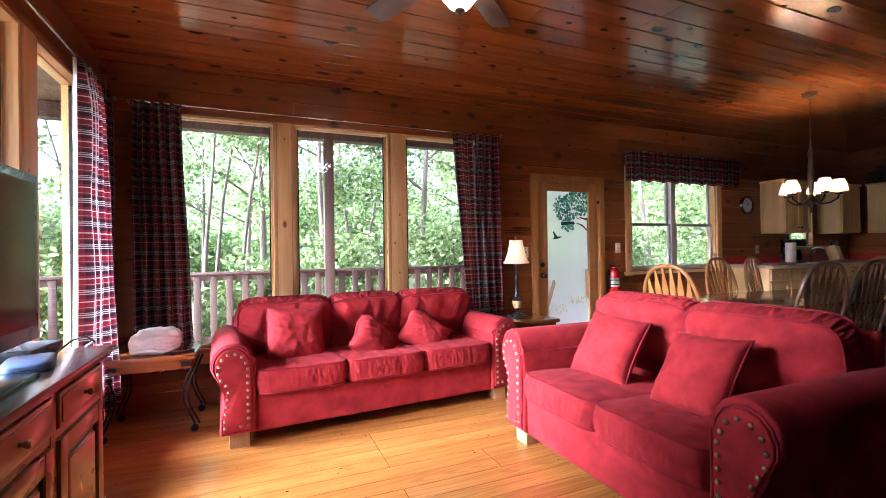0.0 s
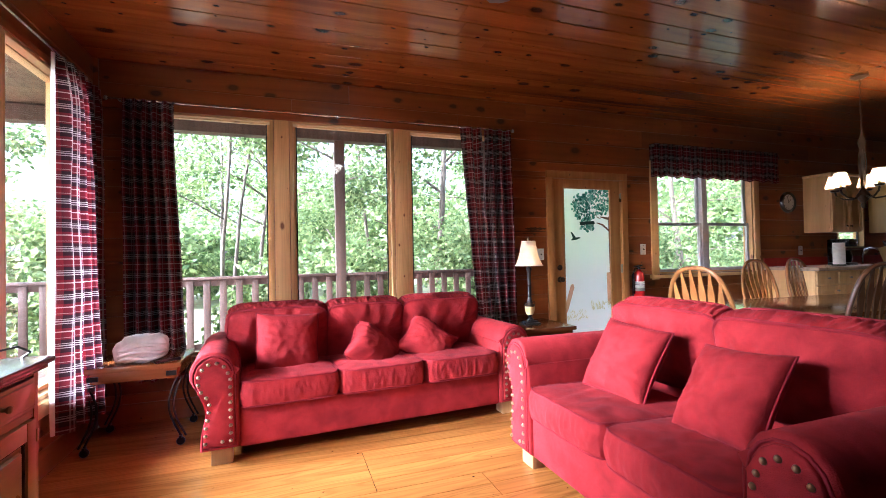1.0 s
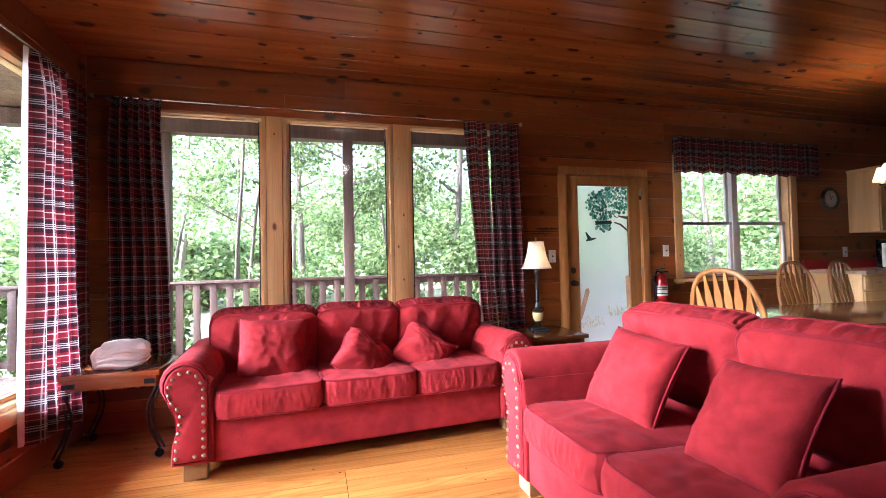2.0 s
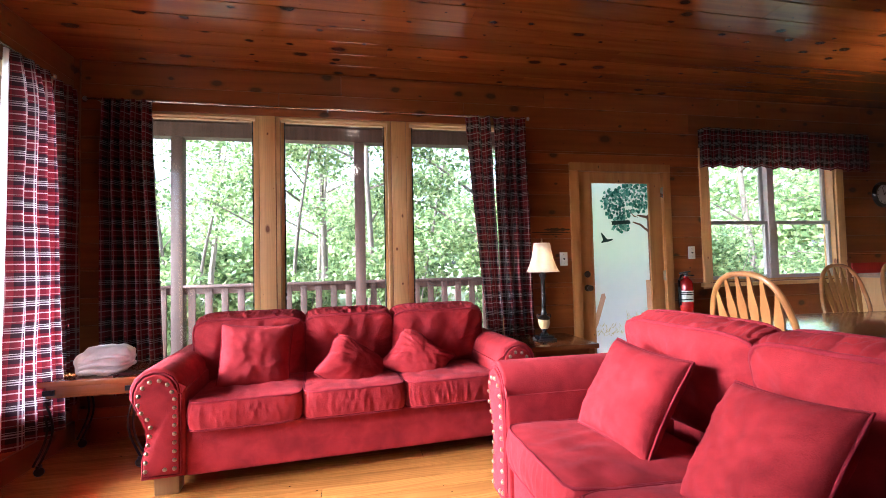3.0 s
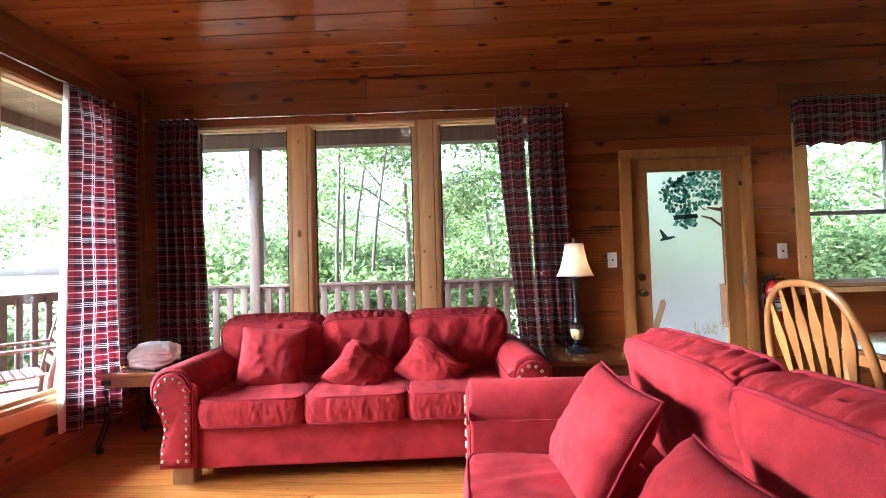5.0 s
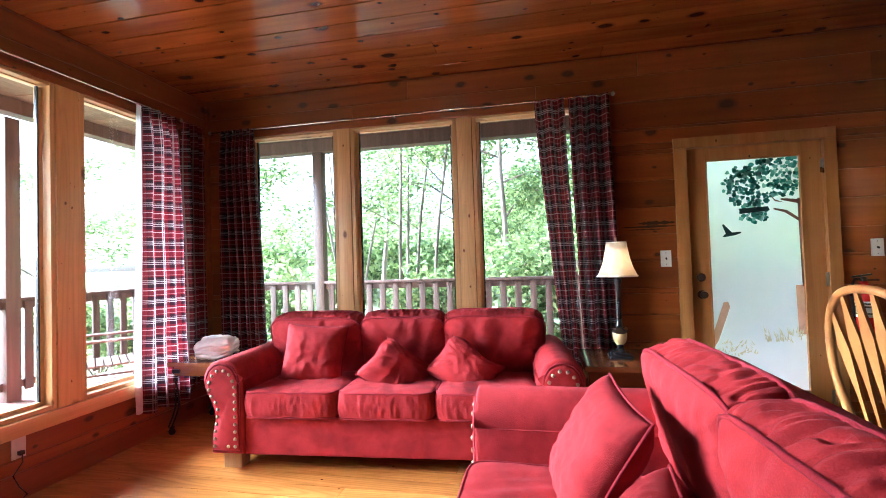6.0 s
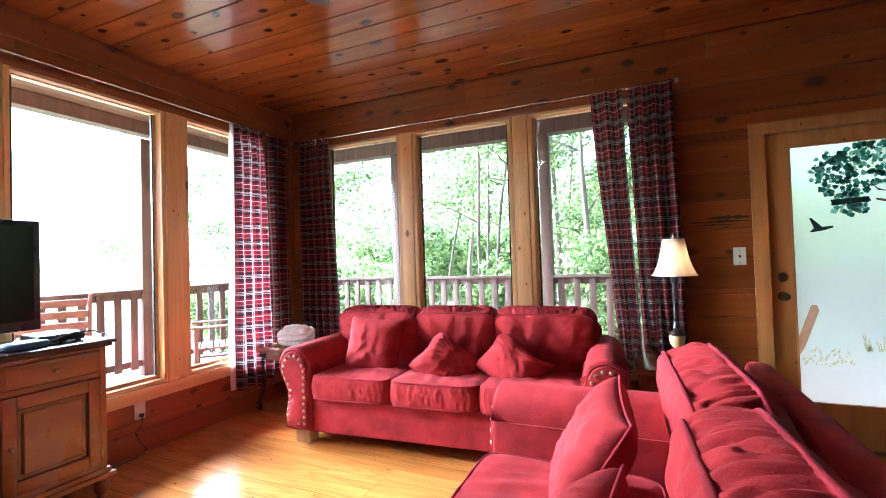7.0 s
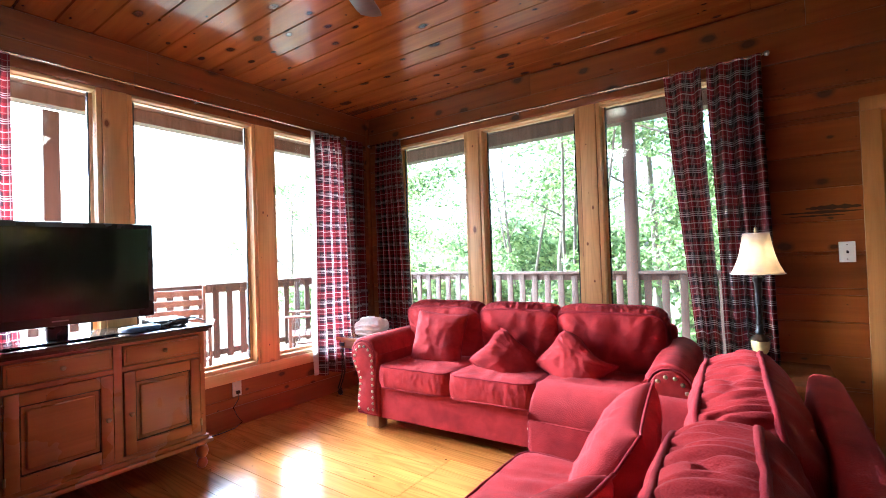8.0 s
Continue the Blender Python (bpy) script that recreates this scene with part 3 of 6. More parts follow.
def sofa(name, m, width, seats, depth, label, top=0.69):
    ob = thing(name, m, label, "sofa")
    aw, rng = 0.27, random.Random(seats)
    inner = width - 2 * aw
    for s in (-1, 1):
        flip = Matrix.Translation((s * inner / 2, 0, 0)) @ Matrix.Diagonal((s, 1, 1, 1))
        arm = part("arm", moved(prism(arm_outline(aw, top), 0.0, depth - 0.06, 0.018), flip), RED_SUEDE, ob, "", 50)
        small = [(0.135 + (x - 0.135) * 0.80, 0.37 + (z - 0.37) * 0.90) for x, z in arm_outline(aw, top)]
        part("arm_panel", moved(prism(small, -0.012, 0.03, 0.008), flip), RED_SUEDE, arm, "", 50)
        part("arm_welt", moved(tube([(0.135 + (x - 0.135) * 0.86, -0.002, 0.37 + (z - 0.37) * 0.93) for x, z in arm_outline(aw, top)], 0.005, 10, True), flip), RED_PIPING, arm)
        # brass nails in a line inside the panel's rim
        ring = [Vector((0.135 + (x - 0.135) * 0.64, 0.37 + (z - 0.37) * 0.80)) for x, z in arm_outline(aw, top)]
        runs = [ring[k] - ring[k - 1] for k in range(len(ring))]
        total = sum(r.length for r in runs)
        count, nail = 26, None
        for j in range(count):
            at = total * j / count
            k = 0
            while at > runs[k].length:
                at -= runs[k].length
                k += 1
            p = ring[k - 1] + runs[k] * (at / max(runs[k].length, 1e-6))
            if p.y < 0.16 and 0.05 < p.x < 0.17 and j % 2:
                continue
            if nail is None:
                nail = moved(lathe([(0.0115, 0.0), (0.0098, 0.005), (0.006, 0.0085), (0.0, 0.0095)], 8), Matrix.Rotation(radians(90), 4, "X"))
                first = part("nailhead", nail, BRASS, arm, "aged brass nailhead", True)
                head = first
            else:
                head = new("nailhead", first.data)
                tagged(head, "aged brass nailhead")
                head.parent = arm
            head.location = (s * (inner / 2 + p.x), -0.012, p.y)
    part("base", box(-inner / 2 - 0.004, inner / 2 + 0.004, 0.02, depth - 0.1, 0.09, 0.34, 0.02, 3), RED_SUEDE, ob)
    part("back_frame", moved(box(-inner / 2 - 0.12, inner / 2 + 0.12, -0.09 if seats == 3 else -0.08, 0.09 if seats == 3 else 0.005, 0.0, top - 0.01 + (top - 0.69) * 1.2, 0.05 if seats == 3 else 0.035, 3), pose(0, depth - 0.15, 0.1, -7)), RED_SUEDE, ob)
    cw = inner / seats
    for k in range(seats):
        x = -inner / 2 + cw * (k + 0.5)
        place = pose(x, 0.305, 0.405, -1.5)
        seat = part("seat_cushion", moved(box_cushion(cw - 0.008, 0.65, 0.15, 9, 0.24, k + seats, 56, 0.010, 0.0035), place), RED_SUEDE, ob, "", True)
        for face in (-1, 1):
            part("piping", tube(rim_loop(place, cw - 0.008, 0.65, 0.15, 9, face, k + seats), 0.0055, 10, True), RED_PIPING, seat)
        wide, off = cw + 0.01, 0.0
        if k == 0:
            wide, off = cw + 0.09, -0.04
        if k == seats - 1:
            wide, off = cw + 0.09, 0.04
        deep, high = (0.30, 0.672) if seats == 3 else (0.255, 0.722)
        lean = pose(x + off, depth - deep, high, -76, 0, rng.uniform(-3, 3))
        back = part("back_cushion", moved(box_cushion(wide, 0.46, 0.145, 7, 0.8, k + 11 * seats, 60 if seats == 3 else 84, 0.015, 0.010), lean), RED_SUEDE, ob, "", True)
        for face in (-1, 1):
            part("piping", tube(rim_loop(lean, wide, 0.46, 0.145, 7, face, k + 11 * seats), 0.008, 10, True), RED_PIPING, back)
    for x in (-width / 2 + 0.17, width / 2 - 0.17):
        for y in (0.09, depth - 0.16):
            part("foot", box(x - 0.06, x + 0.06, y - 0.05, y + 0.05, 0.0, 0.10, 0.004), FOOT_WOOD, ob, "square oak block foot")
    return ob


def settle(m, v, seat):
    """What would sink into the seat is pressed flat on it and spreads."""
    p = m @ v
    if p.z < seat:
        away = (p - m.translation)
        away.z = 0
        p += away.normalized() * 0.55 * (seat - p.z) if away.length > 1e-4 else Vector()
        p.z = seat + 0.02 * (p.z - seat)
    return m.inverted() @ p


def pillow(m, size, thick, seed, label, sag=0.0):
    bm = throw_pillow(size, thick, seed, sag)
    for v in bm.verts:
        v.co = settle(m, v.co, 0.488)
    ob = link_bm("throw_pillow", bm, RED_SUEDE, None, label, True)
    ob.matrix_world = m
    tagged(ob, "", "pillow", "red throw pillows")
    rim = []
    n = 20
    for k in range(4 * n):
        side, f = divmod(k, n)
        t = 2 * f / n - 1
        u, v = ((t, -1), (1, t), (-t, 1), (-1, -t))[side]
        x, z = u * size / 2 * (1 - 0.07 * (1 - v * v)), v * size / 2 * (1 - 0.07 * (1 - u * u))
        if sag:
            top = max(0, v)
            z -= sag * top * top * size * (0.6 + 0.4 * noise.noise(Vector((u * 1.5, seed, 0))))
            x += 0.10 * size * sag * noise.noise(Vector((v * 2, seed * 2, 1)))
        rim.append(settle(m, Vector((x, 0, z)), 0.49))
    part("piping", tube(rim, 0.005, 10, True), RED_PIPING, ob)
    return ob


SOFA_AT = pose(3.835, 4.17, 0, 0, 0, 3.8)
LOVE_AT = pose(4.49, 2.73, 0, 0, 0, -90)
sofa("sofa", SOFA_AT, 2.36, 3, 0.92, "red microfibre three-seat sofa with rolled nailhead arms, under the windows")
sofa("loveseat", LOVE_AT, 1.79, 2, 1.04, "red microfibre two-seat sofa with rolled nailhead arms", 0.74)
pillow(SOFA_AT @ pose(-0.60, 0.37, 0.635, -18, 4, 4), 0.44, 0.19, 1, "red microfibre throw pillow upright on the sofa seat")
pillow(SOFA_AT @ pose(0.03, 0.35, 0.55, -38, 38, 4), 0.44, 0.18, 2, "slumped red throw pillow on the sofa seat", 0.36)
pillow(SOFA_AT @ pose(0.48, 0.36, 0.575, -26, 34, -16), 0.42, 0.19, 3, "crumpled red throw pillow leaning on the sofa back", 0.36)
pillow(LOVE_AT @ pose(-0.33, 0.42, 0.665, -30, 4, 6), 0.41, 0.165, 4, "red throw pillow leaning on the loveseat back")
pillow(LOVE_AT @ pose(0.28, 0.40, 0.655, -34, -4, -4), 0.41, 0.165, 5, "large red throw pillow leaning on the loveseat back")


# ---- porch door ----
door = thing("door_1", pose(5.855, WY, 0), "pale pine porch door with a full painted frosted pane", "door", kind="structure")
part("casing", box(-0.075, 0.012, -0.02, 0.015, 0, 2.04, 0.004), DOOR_WOOD, door)
part("casing", box(0.888, 0.965, -0.02, 0.015, 0, 2.04, 0.004), DOOR_WOOD, door)
part("casing", box(-0.075, 0.965, -0.022, 0.015, 2.04, 2.115, 0.004), DOOR_WOOD, door)
part("door_frame", joined(box(0.0, 0.014, 0.0, 0.12, 0, 2.05), box(0.886, 0.90, 0.0, 0.12, 0, 2.05), box(0.014, 0.886, 0.0, 0.12, 2.038, 2.05)), DOOR_WOOD, door)
leaf = part("door_leaf", joined(box(0.017, 0.142, 0.012, 0.056, 0.012, 2.035, 0.003), box(0.758, 0.883, 0.012, 0.056, 0.012, 2.035, 0.003),
                                box(0.142, 0.758, 0.013, 0.055, 0.012, 0.275, 0.003), box(0.142, 0.758, 0.013, 0.055, 1.945, 2.035, 0.003)), DOOR_WOOD, door)
part("glazing_bead", joined(box(0.142, 0.152, 0.008, 0.03, 0.275, 1.945), box(0.748, 0.758, 0.008, 0.03, 0.275, 1.945),
                            box(0.152, 0.748, 0.008, 0.03, 0.275, 0.285), box(0.152, 0.748, 0.008, 0.03, 1.935, 1.945)), DOOR_WOOD, leaf)
pane = part("painted_pane", box(0.15, 0.75, 0.030, 0.036, 0.283, 1.937), FROST, leaf, "frosted pane painted with a tree", False)
PX, PZ, PW, PH = 0.152, 1.935, 0.596, 1.65


def painted(name, outlines, mat, y=0.0295):
    bm = bmesh.new()
    for pts in outlines:
        f = [bm.verts.new((PX + min(max(u, 0), 1) * PW, y, PZ - min(max(v, 0), 1) * PH)) for u, v in pts]
        b = [bm.verts.new((p.co.x, y + 0.0006, p.co.z)) for p in f]
        bm.faces.new(f)
        for k in range(len(f)):
            bm.faces.new((f[k], f[(k + 1) % len(f)], b[(k + 1) % len(f)], b[k]))
    return part(name, bm, mat, leaf, "", False)


PAINT_GREEN = leafy("painted_teal_leaves", [(0.0, (0.03, 0.13, 0.11)), (0.5, (0.08, 0.32, 0.26)), (1.0, (0.35, 0.62, 0.52))], 0.75)
PAINT_BROWN = cloth("painted_bark", (0.20, 0.085, 0.06), 0.5)
PAINT_DARK = cloth("painted_dark_green", (0.03, 0.07, 0.065), 0.4)
PAINT_LOG = cloth("painted_log", (0.72, 0.42, 0.27), 0.65)
PAINT_GRASS = cloth("painted_straw", (0.85, 0.78, 0.52), 0.7)
prng = random.Random(21)
blobs = []
while len(blobs) < 460:
    u, v = prng.uniform(0.17, 1.0), prng.uniform(0.0, 0.285)
    d1 = ((u - 0.33) / 0.16) ** 2 + ((v - 0.12) / 0.085) ** 2
    d2 = ((u - 0.78) / 0.30) ** 2 + ((v - 0.07) / 0.10) ** 2
    d3 = ((u - 0.52) / 0.17) ** 2 + ((v - 0.245) / 0.035) ** 2
    d4 = ((u - 0.5) / 0.2) ** 2 + ((v - 0.13) / 0.10) ** 2
    if min(d1, d2, d3, d4) > prng.uniform(0.8, 1.1):
        continue
    r, sides, a0 = prng.uniform(0.012, 0.034), prng.randint(5, 8), prng.uniform(0, 6)
    blobs.append([(u + r * prng.uniform(0.6, 1.2) * math.cos(a0 + 2 * math.pi * k / sides), v + 0.36 * r * prng.uniform(0.6, 1.2) * math.sin(a0 + 2 * math.pi * k / sides)) for k in range(sides)])
for k in range(0, 460, 92):
    painted("painted_foliage", blobs[k:k + 92], PAINT_GREEN, 0.0292 - 0.00012 * k / 92)
painted("painted_branch", [[(1, 0.285), (0.84, 0.24), (0.72, 0.225), (0.72, 0.218), (0.86, 0.23), (1, 0.27)], [(1, 0.205), (0.8, 0.185), (0.8, 0.178), (1, 0.185)],
                           [(0.66, 0.15), (0.74, 0.19), (0.83, 0.196), (0.74, 0.182)]], PAINT_BROWN, 0.0286)
painted("painted_trunk", [[(0.975, 0.18), (1, 0.18), (1, 0.56), (0.985, 0.56)]], PAINT_BROWN, 0.0284)
painted("painted_board", [[(0.34, 0.215), (0.66, 0.21), (0.68, 0.228), (0.36, 0.238)]], PAINT_DARK, 0.0282)
painted("painted_silhouette", [[(0.15, 0.282), (0.17, 0.281), (0.26, 0.318), (0.35, 0.316), (0.36, 0.322), (0.28, 0.332), (0.17, 0.338), (0.15, 0.335), (0.19, 0.322)]], PAINT_DARK)
painted("painted_stump", [[(0.915, 0.555), (1, 0.553), (1, 0.765), (0.925, 0.762)]], PAINT_LOG)
painted("painted_log", [[(0.01, 0.82), (0.0, 0.76), (0.13, 0.625), (0.18, 0.622), (0.20, 0.645), (0.06, 0.79)]], PAINT_LOG)
straw = []
for k in range(60):
    u, v = prng.uniform(0.55, 0.98), prng.uniform(0.755, 0.80)
    straw.append([(u, v), (u + 0.014, v), (u + prng.uniform(-0.03, 0.03), v - prng.uniform(0.012, 0.035))])
for k in range(40):
    u, v = prng.uniform(0.02, 0.5), prng.uniform(0.80, 0.86)
    straw.append([(u, v), (u + 0.02, v + 0.003), (u + prng.uniform(-0.03, 0.06), v - prng.uniform(0.005, 0.02))])
painted("painted_grass", straw, PAINT_GRASS, 0.029)
for z, nm in ((1.09, "deadbolt"), (0.965, "door_knob")):
    k = part(nm, moved(lathe([(0.0, 0.0), (0.031, 0.0), (0.031, 0.006), (0.012, 0.009), (0.012, 0.026), (0.022, 0.032), (0.028, 0.046), (0.024, 0.06), (0.0, 0.065)] if nm == "door_knob" else
                             [(0.0, 0.0), (0.03, 0.0), (0.03, 0.008), (0.022, 0.016), (0.0, 0.018)], 20), pose(0.082, 0.012, z, 90)), BRONZE, leaf, "dark bronze")
for z in (0.25, 1.06, 1.85):
    part("hinge", joined(box(0.874, 0.892, -0.006, 0.014, z - 0.045, z + 0.045, 0.002), moved(lathe([(0.006, -0.05), (0.006, 0.05)], 8), pose(0.885, -0.004, z))), NICKEL, door, "dull nickel hinge")
tagged(link_bm("porch_threshold", box(5.8, 6.8, WY - 0.01, WY + 0.14, -0.01, 0.012, 0.003), RAIL_WOOD), "dark wooden threshold under the porch door", "threshold", kind="structure")

# ---- dining window ----
kw = thing("window_7", pose(7.25, WY, 0.98), "double sash window with grey vinyl frames in pine casing", "window", kind="structure")
W7, H7 = 1.55, 1.22
part("casing", box(-0.095, 0.0, -0.02, 0.012, -0.06, H7 + 0.09, 0.004), POST_WOOD, kw)
part("casing", box(W7, W7 + 0.095, -0.02, 0.012, -0.06, H7 + 0.09, 0.004), POST_WOOD, kw)
part("casing", box(0.0, W7, -0.02, 0.012, H7, H7 + 0.09, 0.004), TRIM_WOOD, kw)
part("window_sill", box(-0.12, W7 + 0.12, -0.045, 0.03, -0.045, -0.008, 0.006), TRIM_WOOD, kw)
part("jamb", joined(box(0, 0.02, 0.0, 0.12, 0, H7), box(W7 - 0.02, W7, 0.0, 0.12, 0, H7), box(0.02, W7 - 0.02, 0.0, 0.12, H7 - 0.02, H7), box(0.02, W7 - 0.02, 0.03, 0.13, -0.008, 0.02)), POST_WOOD, kw)
part("mullion", box(W7 / 2 - 0.04, W7 / 2 + 0.04, 0.03, 0.115, 0.02, H7 - 0.02, 0.004), VINYL, kw)
for x0, x1 in ((0.02, W7 / 2 - 0.04), (W7 / 2 + 0.04, W7 - 0.02)):
    for z0, z1, y in ((0.02, 0.60, 0.045), (0.57, H7 - 0.02, 0.08)):
        fr = joined(box(x0, x0 + 0.035, y, y + 0.03, z0, z1, 0.003), box(x1 - 0.035, x1, y, y + 0.03, z0, z1, 0.003), box(x0 + 0.035, x1 - 0.035, y, y + 0.03, z0, z0 + 0.035, 0.003), box(x0 + 0.035, x1 - 0.035, y, y + 0.03, z1 - 0.035, z1, 0.003))
        sash = part("sash", fr, VINYL, kw)
        g = part("pane", box(x0 + 0.03, x1 - 0.03, y + 0.013, y + 0.017, z0 + 0.03, z1 - 0.03), GLASS, sash, "clear glass", False)
        g.visible_shadow = False

window("window_8", pose(10.42, WY, 1.24), 0.60, 0.86, "small kitchen window over the sink")


# ---- curtains ----
def curtain(m, top, bottom, height, folds, seed, label, lined=False, amp=0.045, flare=0.0, header=0.05):
    """top, bottom: (x0, x1) of the hanging cloth at its rod and hem, z from 0 at the hem."""
    bm = bmesh.new()
    layer = bm.loops.layers.uv.new("cloth")
    nu, nv = folds * 10, 26
    wide = max(top[1] - top[0], bottom[1] - bottom[0]) * 1.7
    rows, where = [], {}
    for j in range(nv + 1):
        v = j / nv
        row = []
        for i in range(nu + 1):
            u = i / nu
            x0, x1 = bottom[0] + (top[0] - bottom[0]) * v, bottom[1] + (top[1] - bottom[1]) * v
            sway = 0.018 * noise.noise(Vector((seed, v * 2.2, 0)))
            w = u + 0.045 * noise.noise(Vector((u * 3, v * 1.2, seed)))
            gather = 1 - 0.55 * max(0, (v - 0.9) / 0.1)
            y = -amp * gather * math.sin(2 * math.pi * folds * w + seed + 0.8 * noise.noise(Vector((v * 1.5, seed, u)))) - flare * (1 - v) * u
            y += 0.02 * noise.noise(Vector((u * 5, v * 4, seed + 3)))
            vert = bm.verts.new((x0 + (x1 - x0) * u + sway, y, v * height + (0.012 * math.sin(11 * u + seed) if j == 0 else 0)))
            where[vert] = (u * wide, v * height)
            row.append(vert)
        rows.append(row)
    for a, b in zip(rows, rows[1:]):
        for i in range(nu):
            f = bm.faces.new((a[i], a[i + 1], b[i + 1], b[i]))
            for loop in f.loops:
                loop[layer].uv = where[loop.vert]
    me = bpy.data.meshes.new("curtain")
    bm.to_mesh(me)
    bm.free()
    me.materials.append(PLAID)
    me.polygons.foreach_set("use_smooth", [True] * len(me.polygons))
    ob = new("curtain", me)
    ob.matrix_world = m
    tagged(ob, label, "curtain", "plaid curtains")
    if lined:
        strip = bmesh.new()
        prev = None
        for j in range(14):
            v = j / 13
            x0 = bottom[0] + (top[0] - bottom[0]) * v + 0.018 * noise.noise(Vector((seed, v * 2.2, 0)))
            bulge = 0.025 * math.sin(3.1 * v + 0.4) + 0.012 * math.sin(9 * v)
            p = [strip.verts.new((x0 - 0.03 - bulge * 0.5, 0.03, v * height)), strip.verts.new((x0 - 0.02, 0.012, v * height)), strip.verts.new((x0 + 0.03, 0.03, v * height))]
            if prev:
                for k in range(2):
                    strip.faces.new((prev[k], prev[k + 1], p[k + 1], p[k]))
            prev = p
        part("lining", strip, LINING, ob, "white lining turned outward at the edge", True)
    return ob


curtain(pose(0, 5.085, 0.33), (2.05, 2.39), (2.07, 2.48), 2.15, 5, 1.0, "dark red plaid curtain gathered in the window corner")
curtain(pose(0, 5.085, 0.42), (4.78, 5.005), (4.94, 5.075), 2.06, 2, 2.0, "red and white plaid curtain beside the lamp table", amp=0.042)
curtain(pose(0, 5.085, 0.42), (5.035, 5.33), (5.095, 5.37), 2.06, 3, 3.0, "red and white plaid curtain against the board wall", amp=0.042)
curtain(pose(1.93, 0, 0.23, 0, 0, 90), (4.40, 4.71), (4.37, 4.69), 2.27, 4, 4.0, "bright red and white plaid curtain with white lining", True, 0.045, 0.10)
curtain(pose(1.925, 0, 0.30, 0, 0, 90), (4.80, 5.03), (4.79, 5.0), 2.20, 3, 5.0, "dark red plaid curtain beside the corner")
curtain(pose(1.93, 0, 0.30, 0, 0, 90), (1.96, 2.31), (1.97, 2.33), 2.20, 4, 6.0, "red and white plaid curtain behind the television", True)


def curtain_rod(a, b, wall_dir, label):
    ob = thing("curtain_rod", pose(*a), label, "curtain rod", "slim curtain rods")
    v = Vector(b) - Vector(a)
    part("rod", tube([(0, 0, 0), v * 0.5, v], 0.008, 10), STEEL, ob)
    d = v.normalized()
    for s, e in ((Vector((0, 0, 0)), -1), (v, 1)):
        part("finial", moved(lathe([(0.008, -0.012), (0.014, -0.006), (0.018, 0.004), (0.012, 0.014), (0.0, 0.018)], 12), Matrix.Translation(s + d * e * 0.01) @ d.to_track_quat("Z", "Y").to_matrix().to_4x4()), NICKEL, ob)
    for f in (0.02, 0.5, 0.98):
        p = v * f
        part("bracket", tube([p, p + Vector(wall_dir) * 0.04, p + Vector(wall_dir) * 0.075], 0.006, 6), NICKEL, ob)


curtain_rod((1.95, 5.09, 2.475), (5.35, 5.09, 2.475), (0, 1, 0), "slim steel rod over the porch windows")
curtain_rod((1.925, 1.93, 2.50), (1.925, 4.76, 2.50), (-1, 0, 0), "slim steel rod over the deck windows")


def valance(m, w, h, label):
    bm = bmesh.new()
    layer = bm.loops.layers.uv.new("cloth")
    nu, rows, where = 120, [], {}
    for j in range(9):
        v = j / 8
        row = []
        for i in range(nu + 1):
            u = i / nu
            y = -0.02 * math.sin(2 * math.pi * 17 * (u + 0.01 * noise.noise(Vector((u * 9, 0, 1))))) * (1.1 - 0.6 * v)
            drop = 0.018 * math.sin(2 * math.pi * 8.5 * u) * (1 - v)
            vert = bm.verts.new((u * w, y, v * h - drop))
            where[vert] = (u * w * 1.6, v * h)
            row.append(vert)
        for side, vx in ((0, 0.0), (1, w)):
            e = bm.verts.new((vx, 0.09, v * h))
            where[e] = (-0.1 if side == 0 else w * 1.6 + 0.1, v * h)
            row = [e] + row if side == 0 else row + [e]
        rows.append(row)
    for a, b in zip(rows, rows[1:]):
        for i in range(len(a) - 1):
            f = bm.faces.new((a[i], a[i + 1], b[i + 1], b[i]))
            for loop in f.loops:
                loop[layer].uv = where[loop.vert]
    ob = link_bm("valance", bm, PLAID, None, label, True)
    ob.matrix_world = m
    part("valance_rod", tube([(-0.03, 0.02, h - 0.03), (w / 2, 0.02, h - 0.03), (w + 0.03, 0.02, h - 0.03)], 0.008, 8), NICKEL, ob)
    return tagged(ob, "", "valance")


valance(pose(7.16, 5.075, 2.09), 1.99, 0.38, "dark red plaid gathered valance over the dining window")


# ---- lamp table, lamp ----
def frame_table(name, m, w, d, h, top_t, mat, label, leg=0.05):
    ob = thing(name, m, label, "table")
    part("tabletop", box(-w / 2, w / 2, -d / 2, d / 2, h - top_t, h, 0.008), mat, ob)
    part("apron", joined(box(-w / 2 + 0.03, w / 2 - 0.03, -d / 2 + 0.03, -d / 2 + 0.05, h - top_t - 0.1, h - top_t), box(-w / 2 + 0.03, w / 2 - 0.03, d / 2 - 0.05, d / 2 - 0.03, h - top_t - 0.1, h - top_t),
                         box(-w / 2 + 0.03, -w / 2 + 0.05, -d / 2 + 0.05, d / 2 - 0.05, h - top_t - 0.1, h - top_t), box(w / 2 - 0.05, w / 2 - 0.03, -d / 2 + 0.05, d / 2 - 0.05, h - top_t - 0.1, h - top_t)), mat, ob)
    for x in (-1, 1):
        for y in (-1, 1):
            cx, cy = x * (w / 2 - 0.05), y * (d / 2 - 0.05)
            part("leg", box(cx - leg / 2, cx + leg / 2, cy - leg / 2, cy + leg / 2, 0, h - top_t, 0.004), mat, ob)
    return ob


